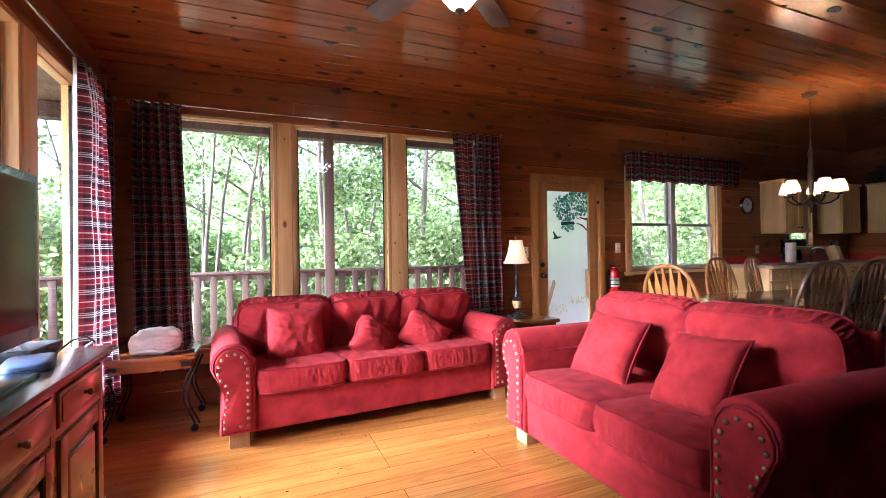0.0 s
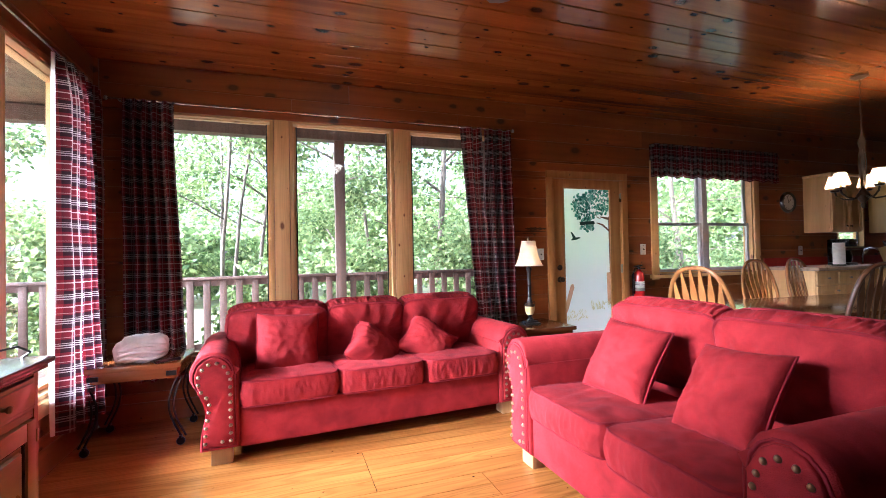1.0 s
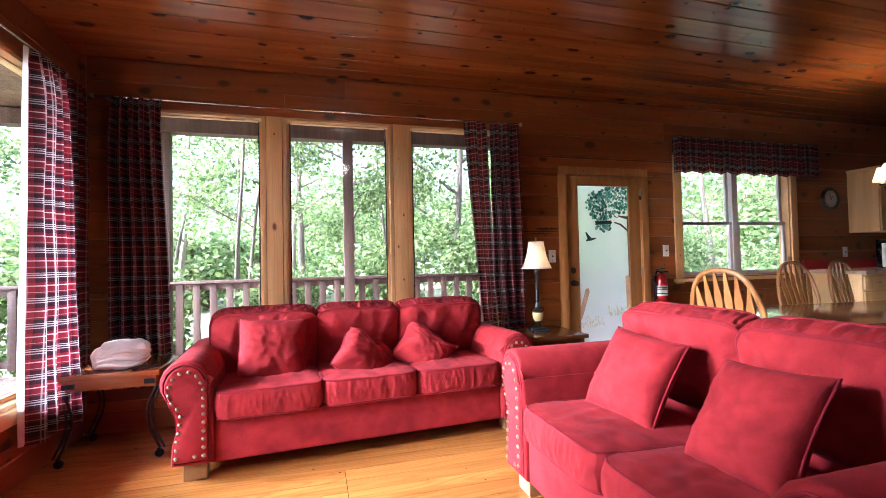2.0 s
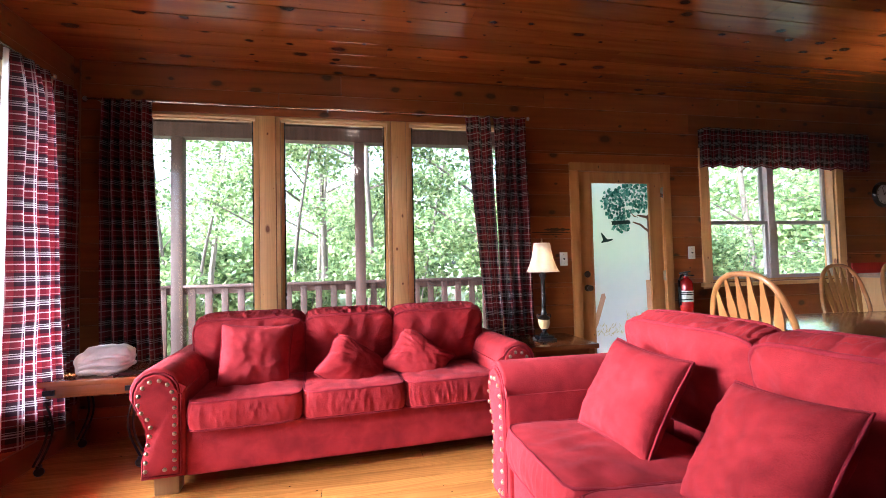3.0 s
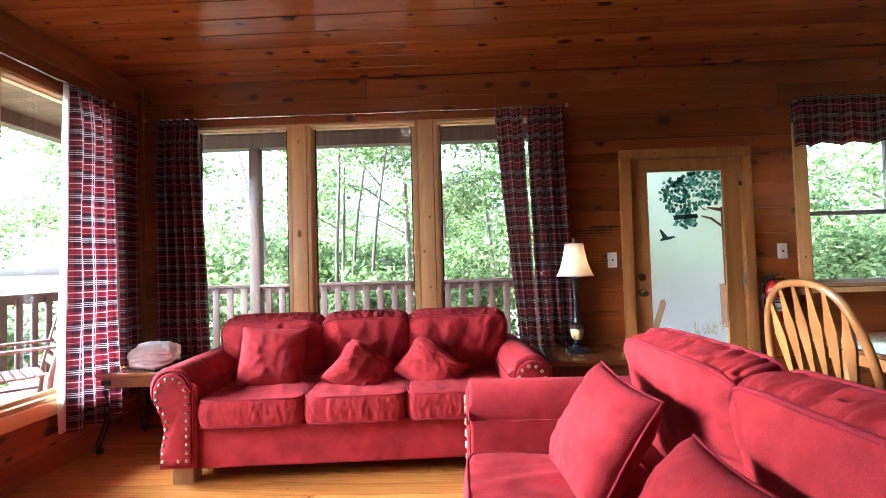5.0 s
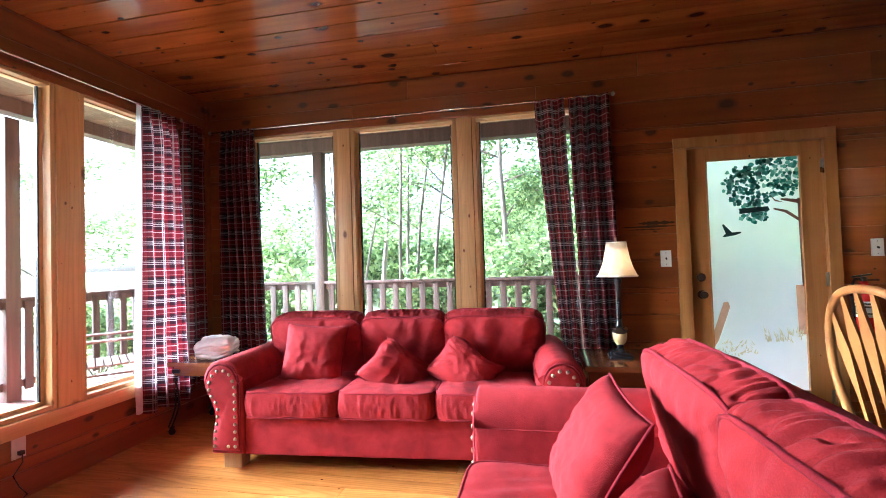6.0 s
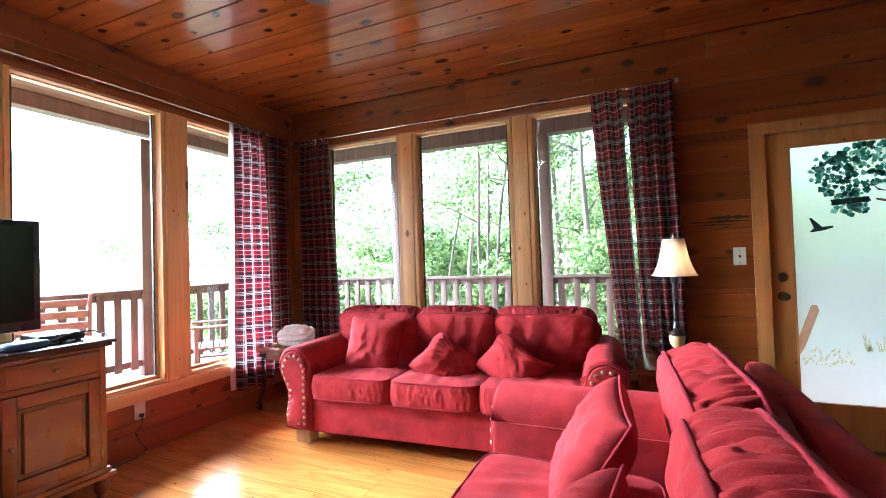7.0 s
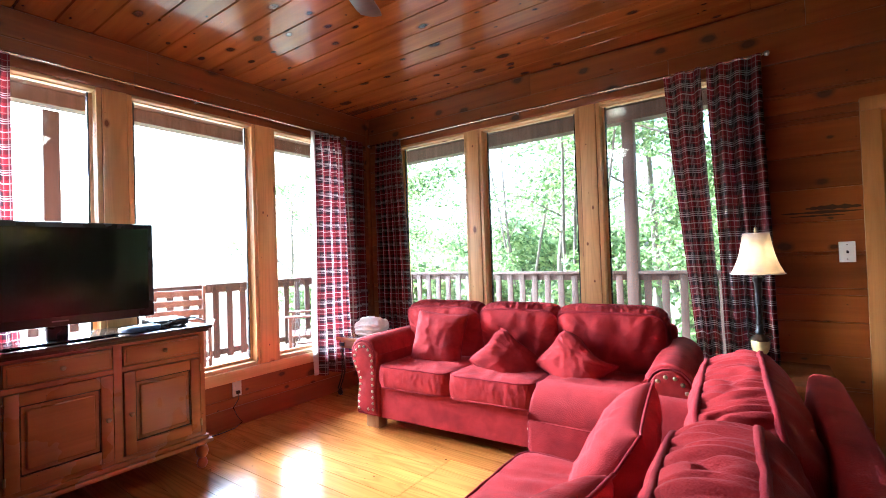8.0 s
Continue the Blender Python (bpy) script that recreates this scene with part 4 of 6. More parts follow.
lamp_table = frame_table("end_table", pose(5.30, 4.68, 0), 0.56, 0.54, 0.61, 0.035, LAMP_TABLE_WOOD, "cherry-stained end table beside the sofa")
lamp = thing("table_lamp", pose(*LAMP_AT, 0.61), "lit table lamp with cream bell shade and black column", "lamp")
part("foot", joined(box(-0.07, 0.07, -0.07, 0.07, 0, 0.018, 0.004), box(-0.055, 0.055, -0.055, 0.055, 0.018, 0.034, 0.005)), BLACK, lamp)
part("stem", lathe([(0.030, 0.034), (0.034, 0.045), (0.020, 0.056), (0.014, 0.066), (0.018, 0.078), (0.026, 0.088)], 24), BLACK, lamp)
part("vase", lathe([(0.026, 0.088), (0.036, 0.102), (0.043, 0.125), (0.045, 0.150), (0.043, 0.160)], 24), CREAM, lamp, "marbled cream and gold vase")
part("vase_collar", lathe([(0.0445, 0.160), (0.046, 0.166), (0.040, 0.178), (0.024, 0.188), (0.018, 0.196), (0.0, 0.198)], 24), BRONZE, lamp)
for sx in (-1, 1):
    part("vase_handle", tube([(sx * 0.042, 0, 0.165), (sx * 0.056, 0, 0.180), (sx * 0.050, 0, 0.198), (sx * 0.030, 0, 0.196), (sx * 0.018, 0, 0.186)], 0.004, 6), BRONZE, lamp)
part("column", lathe([(0.018, 0.195), (0.024, 0.205), (0.018, 0.22), (0.016, 0.24), (0.015, 0.4), (0.017, 0.475), (0.026, 0.49), (0.026, 0.505), (0.012, 0.515), (0.010, 0.56), (0.010, 0.60)], 24), BLACK, lamp)
part("shade", lathe([(0.126, 0.525), (0.117, 0.54), (0.099, 0.58), (0.083, 0.63), (0.071, 0.69), (0.062, 0.745), (0.060, 0.745), (0.069, 0.69), (0.081, 0.63), (0.097, 0.58), (0.115, 0.54), (0.124, 0.526)], 40), SHADE, lamp, "cream cloth bell shade", True)
part("harp", tube([(0.0, 0, 0.58), (0.04, 0, 0.61), (0.042, 0, 0.68), (0.0, 0, 0.75), (-0.042, 0, 0.68), (-0.04, 0, 0.61), (0, 0, 0.58)], 0.002, 6), BRASS, lamp)
part("finial", lathe([(0.004, 0.745), (0.009, 0.755), (0.006, 0.765), (0.008, 0.775), (0.0, 0.785)], 12), BRASS, lamp)
part("shade_trim", tube([(0.126 * math.cos(k * 0.157), 0.126 * math.sin(k * 0.157), 0.526) for k in range(40)], 0.003, 5, True), TOWEL, lamp)
part("shade_trim", tube([(0.061 * math.cos(k * 0.157), 0.061 * math.sin(k * 0.157), 0.745) for k in range(40)], 0.003, 5, True), TOWEL, lamp)

# ---- corner table with iron legs ----
side = thing("side_table", pose(2.25, 4.79, 0), "rustic wooden side table on curled iron legs with casters", "table")
part("tabletop", box(-0.28, 0.28, -0.25, 0.25, 0.525, 0.56, 0.006), TABLE_WOOD, side)
part("apron", box(-0.255, 0.255, -0.225, 0.225, 0.455, 0.525, 0.004), TABLE_WOOD, side)
for x in (-1, 1):
    for y in (-1, 1):
        cx, cy = x * 0.25, y * 0.22
        part("corner_strap", joined(box(cx - 0.06 * (x > 0) - 0.0, cx + 0.06 * (x < 0), cy - 0.008 + 0.008 * y, cy + 0.008 + 0.008 * y, 0.475, 0.505)), IRON, side)
        leg = part("leg", joined(*[tube([(cx + o - x * (0.055 * math.sin(math.pi * k / 9 * 1.1) - 0.02), cy, 0.46 - 0.40 * k / 9) for k in range(10)], 0.007, 8) for o in (-0.014, 0.014)]), IRON, side)
        part("caster", moved(lathe([(0.0, -0.012), (0.022, -0.012), (0.027, -0.006), (0.027, 0.006), (0.022, 0.012), (0.0, 0.012)], 16), pose(cx + x * 0.02, cy, 0.028, 90)), IRON, leg)
        part("caster_fork", box(cx + x * 0.02 - 0.008, cx + x * 0.02 + 0.008, cy - 0.018, cy + 0.018, 0.05, 0.066, 0.002), IRON, leg)
bm = puffy(0.30, 0.24, 0.15, 3.0, 0.2, 5, 14, 0.03, 9.0)
towel = link_bm("folded_bedding", bm, TOWEL, None, "rolled white bedding piled on the side table", True)
towel.matrix_world = pose(2.27, 4.72, 0.638, 0, -5, 12)
tagged(towel, "", "bedding")
for k, (z, s) in enumerate(((0.03, 0.985), (-0.01, 1.0), (-0.045, 0.97))):
    loop = []
    for j in range(36):
        a = 2 * math.pi * j / 36
        r = (abs(math.cos(a)) ** 3 + abs(math.sin(a)) ** 3) ** (-1 / 3)
        loop.append((math.cos(a) * r * 0.140 * s, math.sin(a) * r * 0.122 * s, z + 0.012 * math.sin(3 * a + k)))
    part("fold", tube(loop, 0.013, 6, True), TOWEL, towel, "", True)
remote = tagged(link_bm("remote_control", box(-0.08, 0.08, -0.022, 0.022, 0, 0.02, 0.006), BLACK, None, "black remote control lying on the side table", 40), "", "remote")
remote.matrix_world = pose(2.44, 4.60, 0.56, 0, 0, 35)

# ---- television dresser ----
DX0, DX1, DY0, DY1, DH = 1.87, 2.365, 1.66, 3.12, 0.90
dresser = thing("dresser", pose(0, 0, 0), "cherry-stained pine dresser with panelled doors and turned feet", "dresser")
part("body", box(DX0, DX1 - 0.02, DY0, DY1, 0.20, DH - 0.04, 0.004), DRESSER_WOOD, dresser)
part("top", joined(box(DX0 - 0.005, DX1 + 0.035, DY0 - 0.035, DY1 + 0.035, DH - 0.022, DH, 0.006), box(DX0, DX1 + 0.02, DY0 - 0.02, DY1 + 0.02, DH - 0.04, DH - 0.022, 0.005)), DRESSER_TOP, dresser, "dark glossy varnished top with moulded edge")
part("plinth_moulding", joined(box(DX0, DX1 + 0.03, DY0 - 0.03, DY1 + 0.03, 0.155, 0.180, 0.008), box(DX0, DX1 + 0.012, DY0 - 0.012, DY1 + 0.012, 0.180, 0.205, 0.006)), DRESSER_WOOD, dresser)
bays = [(DY0 + 0.03, 2.145), (2.175, 2.625), (2.665, DY1 - 0.03)]
part("face_frame", joined(*[box(DX1 - 0.022, DX1 - 0.004, a, b, 0.205, DH - 0.042) for a, b in ((DY0 + 0.002, DY0 + 0.03), (2.145, 2.175), (2.625, 2.665), (DY1 - 0.03, DY1 - 0.002))],
                          *[box(DX1 - 0.022, DX1 - 0.006, a, b, z0, z1) for a, b in bays for z0, z1 in ((0.205, 0.228), (0.70, 0.725), (0.845, DH - 0.042))]), DRESSER_WOOD, dresser)
KNOB = [(0.0, 0.0), (0.008, 0.0), (0.006, 0.010), (0.011, 0.016), (0.013, 0.022), (0.009, 0.028), (0.0, 0.030)]
for k, (a, b) in enumerate(bays):
    dr = part("drawer", joined(box(DX1 - 0.02, DX1 + 0.004, a + 0.006, b - 0.006, 0.73, 0.84, 0.006), box(DX1 + 0.003, DX1 + 0.008, a + 0.02, b - 0.02, 0.744, 0.826, 0.004)), DRESSER_WOOD, dresser)
    part("knob", moved(lathe(KNOB, 14), pose(DX1 + 0.006, (a + b) / 2, 0.785, 0, 90)), BRASS, dr, "aged brass knob")
    z0, z1, st = 0.232, 0.695, 0.062
    dd = part("cabinet_door", joined(box(DX1 - 0.016, DX1 - 0.010, a + st - 0.004, b - st + 0.004, z0 + st - 0.004, z1 - st + 0.004), box(DX1 - 0.012, DX1 + 0.002, a + st + 0.022, b - st - 0.022, z0 + st + 0.022, z1 - st - 0.022, 0.008, 1)), DRESSER_WOOD, dresser)
    for u0, u1 in ((a + 0.006, a + st), (b - st, b - 0.006)):
        part("stile", box(DX1 - 0.018, DX1 + 0.006, u0, u1, z0, z1, 0.004), DRESSER_WOOD, dd)
    for v0, v1 in ((z0, z0 + st), (z1 - st, z1)):
        part("rail", box(DX1 - 0.018, DX1 + 0.005, a + st, b - st, v0, v1, 0.004), DRESSER_WOOD, dd)
    for u0, u1, v0, v1 in ((a + st, b - st, z0 + st, z0 + st + 0.007), (a + st, b - st, z1 - st - 0.007, z1 - st), (a + st, a + st + 0.007, z0 + st + 0.007, z1 - st - 0.007), (b - st - 0.007, b - st, z0 + st + 0.007, z1 - st - 0.007)):
        part("moulding", box(DX1 - 0.011, DX1 - 0.001, u0, u1, v0, v1, 0.002, 1), DRESSER_TOP, dd, "dark glazed moulding")
    for v0 in (z0 + 0.06, z1 - 0.06):
        hy = b - 0.004 if k == 2 else a + 0.004
        part("hinge", box(DX1 + 0.002, DX1 + 0.010, hy - 0.006, hy + 0.006, v0 - 0.022, v0 + 0.022, 0.002, 1), BRASS, dd, "small brass hinge")
    ky = a + 0.035 if k == 2 else b - 0.035
    part("knob", moved(lathe(KNOB, 14), pose(DX1 + 0.004, ky, 0.46, 0, 90)), BRASS, dd, "aged brass knob")
for x in (DX0 + 0.05, DX1 - 0.015):
    for y in (DY0 + 0.03, DY1 - 0.025):
        part("foot", moved(lathe([(0.018, 0.0), (0.028, 0.012), (0.032, 0.03), (0.026, 0.05), (0.018, 0.064), (0.03, 0.074), (0.038, 0.10), (0.034, 0.125), (0.022, 0.14), (0.032, 0.148), (0.032, 0.158)], 18), pose(x, y, 0)), DRESSER_WOOD, dresser)

tv = thing("television", pose(2.20, 2.425, DH, 0, 0, 1), "black flat-screen television standing on the dresser", "television")
part("bezel", joined(box(-0.02, 0.055, -0.455, 0.455, 0.085, 0.64, 0.008), box(-0.06, -0.02, -0.33, 0.33, 0.16, 0.56, 0.02)), BLACK, tv)
part("screen", box(0.0545, 0.0575, -0.425, 0.425, 0.135, 0.61), SCREEN, tv, "switched-off dark screen", False)
part("badge", box(0.054, 0.0575, -0.035, 0.035, 0.108, 0.115), SILVER, tv)
part("neck", box(-0.03, 0.02, -0.045, 0.045, 0.012, 0.1, 0.006), BLACK, tv)
part("stand", box(-0.12, 0.13, -0.24, 0.24, 0.0, 0.014, 0.006, 3), SCREEN, tv, "glossy black glass stand")
box_a = thing("media_box", pose(2.12, 2.99, DH, 0, 0, -6), "flat silver and black set-top box on the dresser", "set-top box")
part("case", box(-0.12, 0.12, -0.10, 0.10, 0.006, 0.042, 0.004), BLACK, box_a)
for k in range(9):
    part("vent_rib", box(-0.115, 0.118, -0.09 + 0.0222 * k - 0.004, -0.09 + 0.0222 * k + 0.004, 0.042, 0.046, 0.001), SILVER, box_a)
for x in (-0.09, 0.09):
    for y in (-0.08, 0.08):
        part("rubber_foot", box(x - 0.01, x + 0.01, y - 0.01, y + 0.01, 0, 0.006), BLACK, box_a)
modem = thing("router", pose(2.25, 2.80, DH, 0, 0, 14), "blue-grey plastic router lying on the dresser", "router")
part("case", moved(puffy(0.13, 0.20, 0.032, 5, 0.1, 3, 8, 0.0), pose(0, 0, 0.017)), BLUE_GREY, modem, "", True)
part("rim", tube([(0.063 * math.copysign(abs(math.cos(a)) ** 0.5, math.cos(a)), 0.098 * math.copysign(abs(math.sin(a)) ** 0.5, math.sin(a)), 0.012) for a in [k * math.pi / 18 for k in range(36)]], 0.003, 5, True), BLACK, modem)
cable = thing("cable", pose(2.1, 3.0, DH), "black cable curling from the boxes over the dresser", "cable")
part("cord", tube([(0.10, -0.22, 0.006), (0.17, -0.12, 0.01), (0.20, 0.0, 0.05), (0.22, 0.08, 0.05), (0.23, 0.14, 0.02), (0.20, 0.16, -0.0), (0.10, 0.165, -0.08), (-0.05, 0.17, -0.3), (-0.16, 0.18, -0.55)], 0.004, 6), BLACK, cable)

outlet = thing("wall_outlet", pose(WX, 3.62, 0.29), "white wall outlet with a black plug", "outlet")
part("plate", box(0.0, 0.007, -0.037, 0.037, -0.06, 0.06, 0.003), WHITE, outlet)
for z in (-0.028, 0.028):
    part("socket", box(0.006, 0.009, -0.016, 0.016, z - 0.017, z + 0.017, 0.002), WHITE, outlet)
part("plug", box(0.009, 0.035, -0.012, 0.012, -0.04, -0.016, 0.004), BLACK, outlet)
cord = thing("power_cord", pose(WX, 3.62, 0.0), "black power cord trailing from the outlet to the dresser", "cable")
part("cord", tube([(0.03, 0, 0.262), (0.06, -0.02, 0.22), (0.05, -0.06, 0.16), (0.05, -0.03, 0.09), (0.05, 0.01, 0.03), (0.07, -0.06, 0.008), (0.08, -0.18, 0.006), (0.06, -0.34, 0.006), (0.08, -0.50, 0.006)], 0.0035, 6), BLACK, cord)


def wall_switch(x, z):
    ob = thing("light_switch", pose(x, WY, z), "white toggle switch plate on the board wall", "switch", "light switches")
    part("plate", box(-0.037, 0.037, -0.008, 0.0, -0.06, 0.06, 0.003), WHITE, ob)
    part("toggle", moved(box(-0.005, 0.005, -0.018, 0.0, -0.006, 0.006, 0.002), pose(0, -0.005, 0.004, 25)), BLACK, ob)
    for s in (-0.042, 0.042):
        part("screw", moved(lathe([(0.004, 0), (0.003, 0.002), (0, 0.0025)], 8), pose(0, -0.008, s, 90)), NICKEL, ob)


wall_switch(5.70, 1.235)
wall_switch(7.035, 1.27)
wall_switch(9.66, 1.22)

ext = thing("fire_extinguisher", pose(6.90, WY - 0.075, 0.70), "red fire extinguisher hung on the wall by the door", "extinguisher")
part("cylinder", lathe([(0.0, 0.0), (0.045, 0.0), (0.056, 0.012), (0.058, 0.03), (0.058, 0.27), (0.05, 0.305), (0.03, 0.325), (0.022, 0.33), (0.022, 0.345), (0, 0.345)], 28), RED_PAINT, ext)
part("label", lathe([(0.0588, 0.11), (0.0588, 0.215)], 28), WHITE, ext, "white paper label with printed bars")
for z in (0.195, 0.175, 0.13):
    part("label_bar", lathe([(0.0594, z), (0.0594, z + 0.008)], 28), BLACK, ext)
part("valve", joined(lathe([(0.018, 0.345), (0.018, 0.375), (0.0, 0.375)], 14), moved(box(-0.012, 0.10, -0.010, 0.010, 0.375, 0.388, 0.004), pose(0, 0, 0, 0, -8)), moved(box(-0.012, 0.085, -0.010, 0.010, 0.348, 0.358, 0.004), pose(0, 0, 0))), BLACK, ext)
part("hose", tube([(-0.015, 0, 0.36), (-0.05, 0, 0.36), (-0.075, 0, 0.31), (-0.07, 0, 0.2), (-0.066, 0, 0.08)], 0.009, 8), BLACK, ext)
part("bracket", box(-0.03, 0.03, 0.05, 0.076, 0.05, 0.30, 0.003), IRON, ext)

clock = thing("wall_clock", pose(9.43, WY, 1.855), "round wall clock with dark rim and pale dial", "clock")
part("rim", moved(lathe([(0.0, 0.0), (0.135, 0.0), (0.14, 0.012), (0.13, 0.035), (0.105, 0.03), (0.10, 0.022), (0.0, 0.02)], 36), pose(0, 0, 0, 90)), BLACK, clock)
part("dial", moved(lathe([(0.0, 0.0215), (0.101, 0.0215), (0.101, 0.023), (0.0, 0.0232)], 36), pose(0, 0, 0, 90)), WHITE, clock)
part("hour_hand", moved(box(-0.004, 0.004, -0.026, -0.024, -0.01, 0.055), pose(0, 0, 0, 0, 50)), BLACK, clock)
part("minute_hand", moved(box(-0.003, 0.003, -0.028, -0.0265, -0.01, 0.08), pose(0, 0, 0, 0, -20)), BLACK, clock)
for k in range(12):
    a = radians(30 * k)
    part("hour_mark", moved(box(-0.003, 0.003, -0.0245, -0.023, 0.078, 0.094), pose(0, 0, 0, 0, 30 * k)), BLACK, clock)

# ---- ceiling fan ----
fan = thing("ceiling_fan", pose(*FAN_AT, CEIL + 0.09), "dark brown five-blade ceiling fan with a lit bowl", "fan")
part("canopy", lathe([(0.0, -0.14), (0.02, -0.14), (0.05, -0.13), (0.07, -0.091), (0.0, -0.091)], 24), NICKEL, fan)
part("downrod", lathe([(0.012, -0.16), (0.012, -0.135)], 12), NICKEL, fan)
part("motor", lathe([(0.0, -0.30), (0.07, -0.30), (0.10, -0.27), (0.12, -0.22), (0.115, -0.18), (0.06, -0.15), (0.02, -0.14), (0.0, -0.14)], 32), FAN_BROWN, fan)
part("bowl", lathe([(0.0, -0.465), (0.03, -0.462), (0.055, -0.44), (0.085, -0.40), (0.115, -0.36), (0.135, -0.335), (0.13, -0.334), (0.11, -0.358), (0.08, -0.396), (0.05, -0.435), (0.0, -0.455)], 36), plain("glowing_bowl", (1.0, 0.86, 0.62), 0.4, spread=0.03, relief=0.0, emission=2.5), fan, "lit frosted glass bowl", True)
part("bowl_cap", lathe([(0.0, -0.49), (0.006, -0.487), (0.01, -0.475), (0.026, -0.468), (0.026, -0.455), (0.0, -0.455)], 16), FAN_BROWN, fan)
for k in range(5):
    turn = Matrix.Rotation(radians(114 + 72 * k), 4, "Z") @ pose(0, 0, -0.245, 11)
    bl = part("blade", moved(prism([(0.19, -0.055), (0.30, -0.065), (0.60, -0.07), (0.655, -0.06), (0.67, 0.0), (0.655, 0.06), (0.60, 0.07), (0.30, 0.065), (0.19, 0.055)], -0.004, 0.004, 0.002), turn @ pose(0, 0, 0, -90)), FAN_BROWN, fan)
    part("blade_iron", moved(joined(box(0.09, 0.24, -0.02, 0.02, 0.004, 0.010, 0.002), box(0.2, 0.26, -0.04, 0.04, 0.004, 0.010, 0.002)), turn), BRASS, bl)

# ---- chandelier ----
ch = thing("chandelier", pose(*CHANDELIER_AT, CEIL), "bronze five-arm chandelier with lit cream shades", "chandelier")
part("canopy", lathe([(0.0, -0.035), (0.03, -0.035), (0.065, -0.015), (0.065, 0.0), (0, 0)], 20), BRONZE, ch)
part("chain", tube([(0.003 * (-1) ** k, 0.003 * (-1) ** (k // 2), -0.03 - 0.0175 * k) for k in range(28)], 0.005, 6), BRONZE, ch)
part("stem", lathe([(0.0, -1.20), (0.012, -1.19), (0.02, -1.17), (0.014, -1.15), (0.04, -1.11), (0.05, -1.08), (0.03, -1.05), (0.014, -1.02), (0.012, -0.75), (0.022, -0.72), (0.012, -0.68), (0.03, -0.60), (0.012, -0.55), (0.006, -0.49)], 16), BRONZE, ch)
for k in range(5):
    a = radians(20 + 72 * k)
    rot = Matrix.Rotation(a, 4, "Z")
    arm = part("arm", moved(tube([(0.03, 0, -1.08), (0.08, 0, -1.11), (0.15, 0, -1.10), (0.205, 0, -1.06), (0.215, 0, -1.02)], 0.008, 8), rot), BRONZE, ch)
    part("scroll", moved(tube([(0.014, 0, -0.66), (0.022, 0, -0.71), (0.028, 0, -0.78), (0.022, 0, -0.88), (0.014, 0, -1.0)], 0.005, 6), rot), BRONZE, ch)
    part("drip_pan", moved(lathe([(0.0, -1.027), (0.03, -1.023), (0.038, -1.01), (0.036, -1.009), (0.0, -1.017)], 16), rot @ pose(0.215, 0, 0)), BRONZE, arm)
    part("candle", moved(lathe([(0.010, -1.015), (0.010, -0.97), (0.0, -0.97)], 10), rot @ pose(0.215, 0, 0)), CREAM, arm)
    part("shade", moved(lathe([(0.074, -0.985), (0.058, -0.93), (0.042, -0.875), (0.040, -0.875), (0.056, -0.93), (0.072, -0.984)], 24), rot @ pose(0.215, 0, 0)), SHADE, arm, "lit cream cloth shade", True)

# ---- dining table and chairs ----
TABLE_AT = pose(7.72, 3.76, 0, 0, 0, -4)
dining = thing("dining_table", TABLE_AT, "dark glossy wooden dining table with oak apron", "table")
part("tabletop", box(-1.25, 1.25, -0.53, 0.53, 0.725, 0.755, 0.012, 3), DINING_WOOD, dining, "dark glossy reflective top")
part("apron", joined(box(-1.12, 1.12, -0.43, -0.41, 0.63, 0.725), box(-1.12, 1.12, 0.41, 0.43, 0.63, 0.725), box(-1.12, -1.10, -0.41, 0.41, 0.63, 0.725), box(1.10, 1.12, -0.41, 0.41, 0.63, 0.725)), OAK, dining)
for x in (-1.05, 1.05):
    for y in (-0.37, 0.37):
        part("leg", moved(lathe([(0.025, 0.0), (0.032, 0.03), (0.028, 0.08), (0.045, 0.25), (0.05, 0.36), (0.035, 0.46), (0.045, 0.5), (0.04, 0.53), (0.045, 0.56), (0.045, 0.725)], 16), pose(x, y, 0)), OAK, dining)


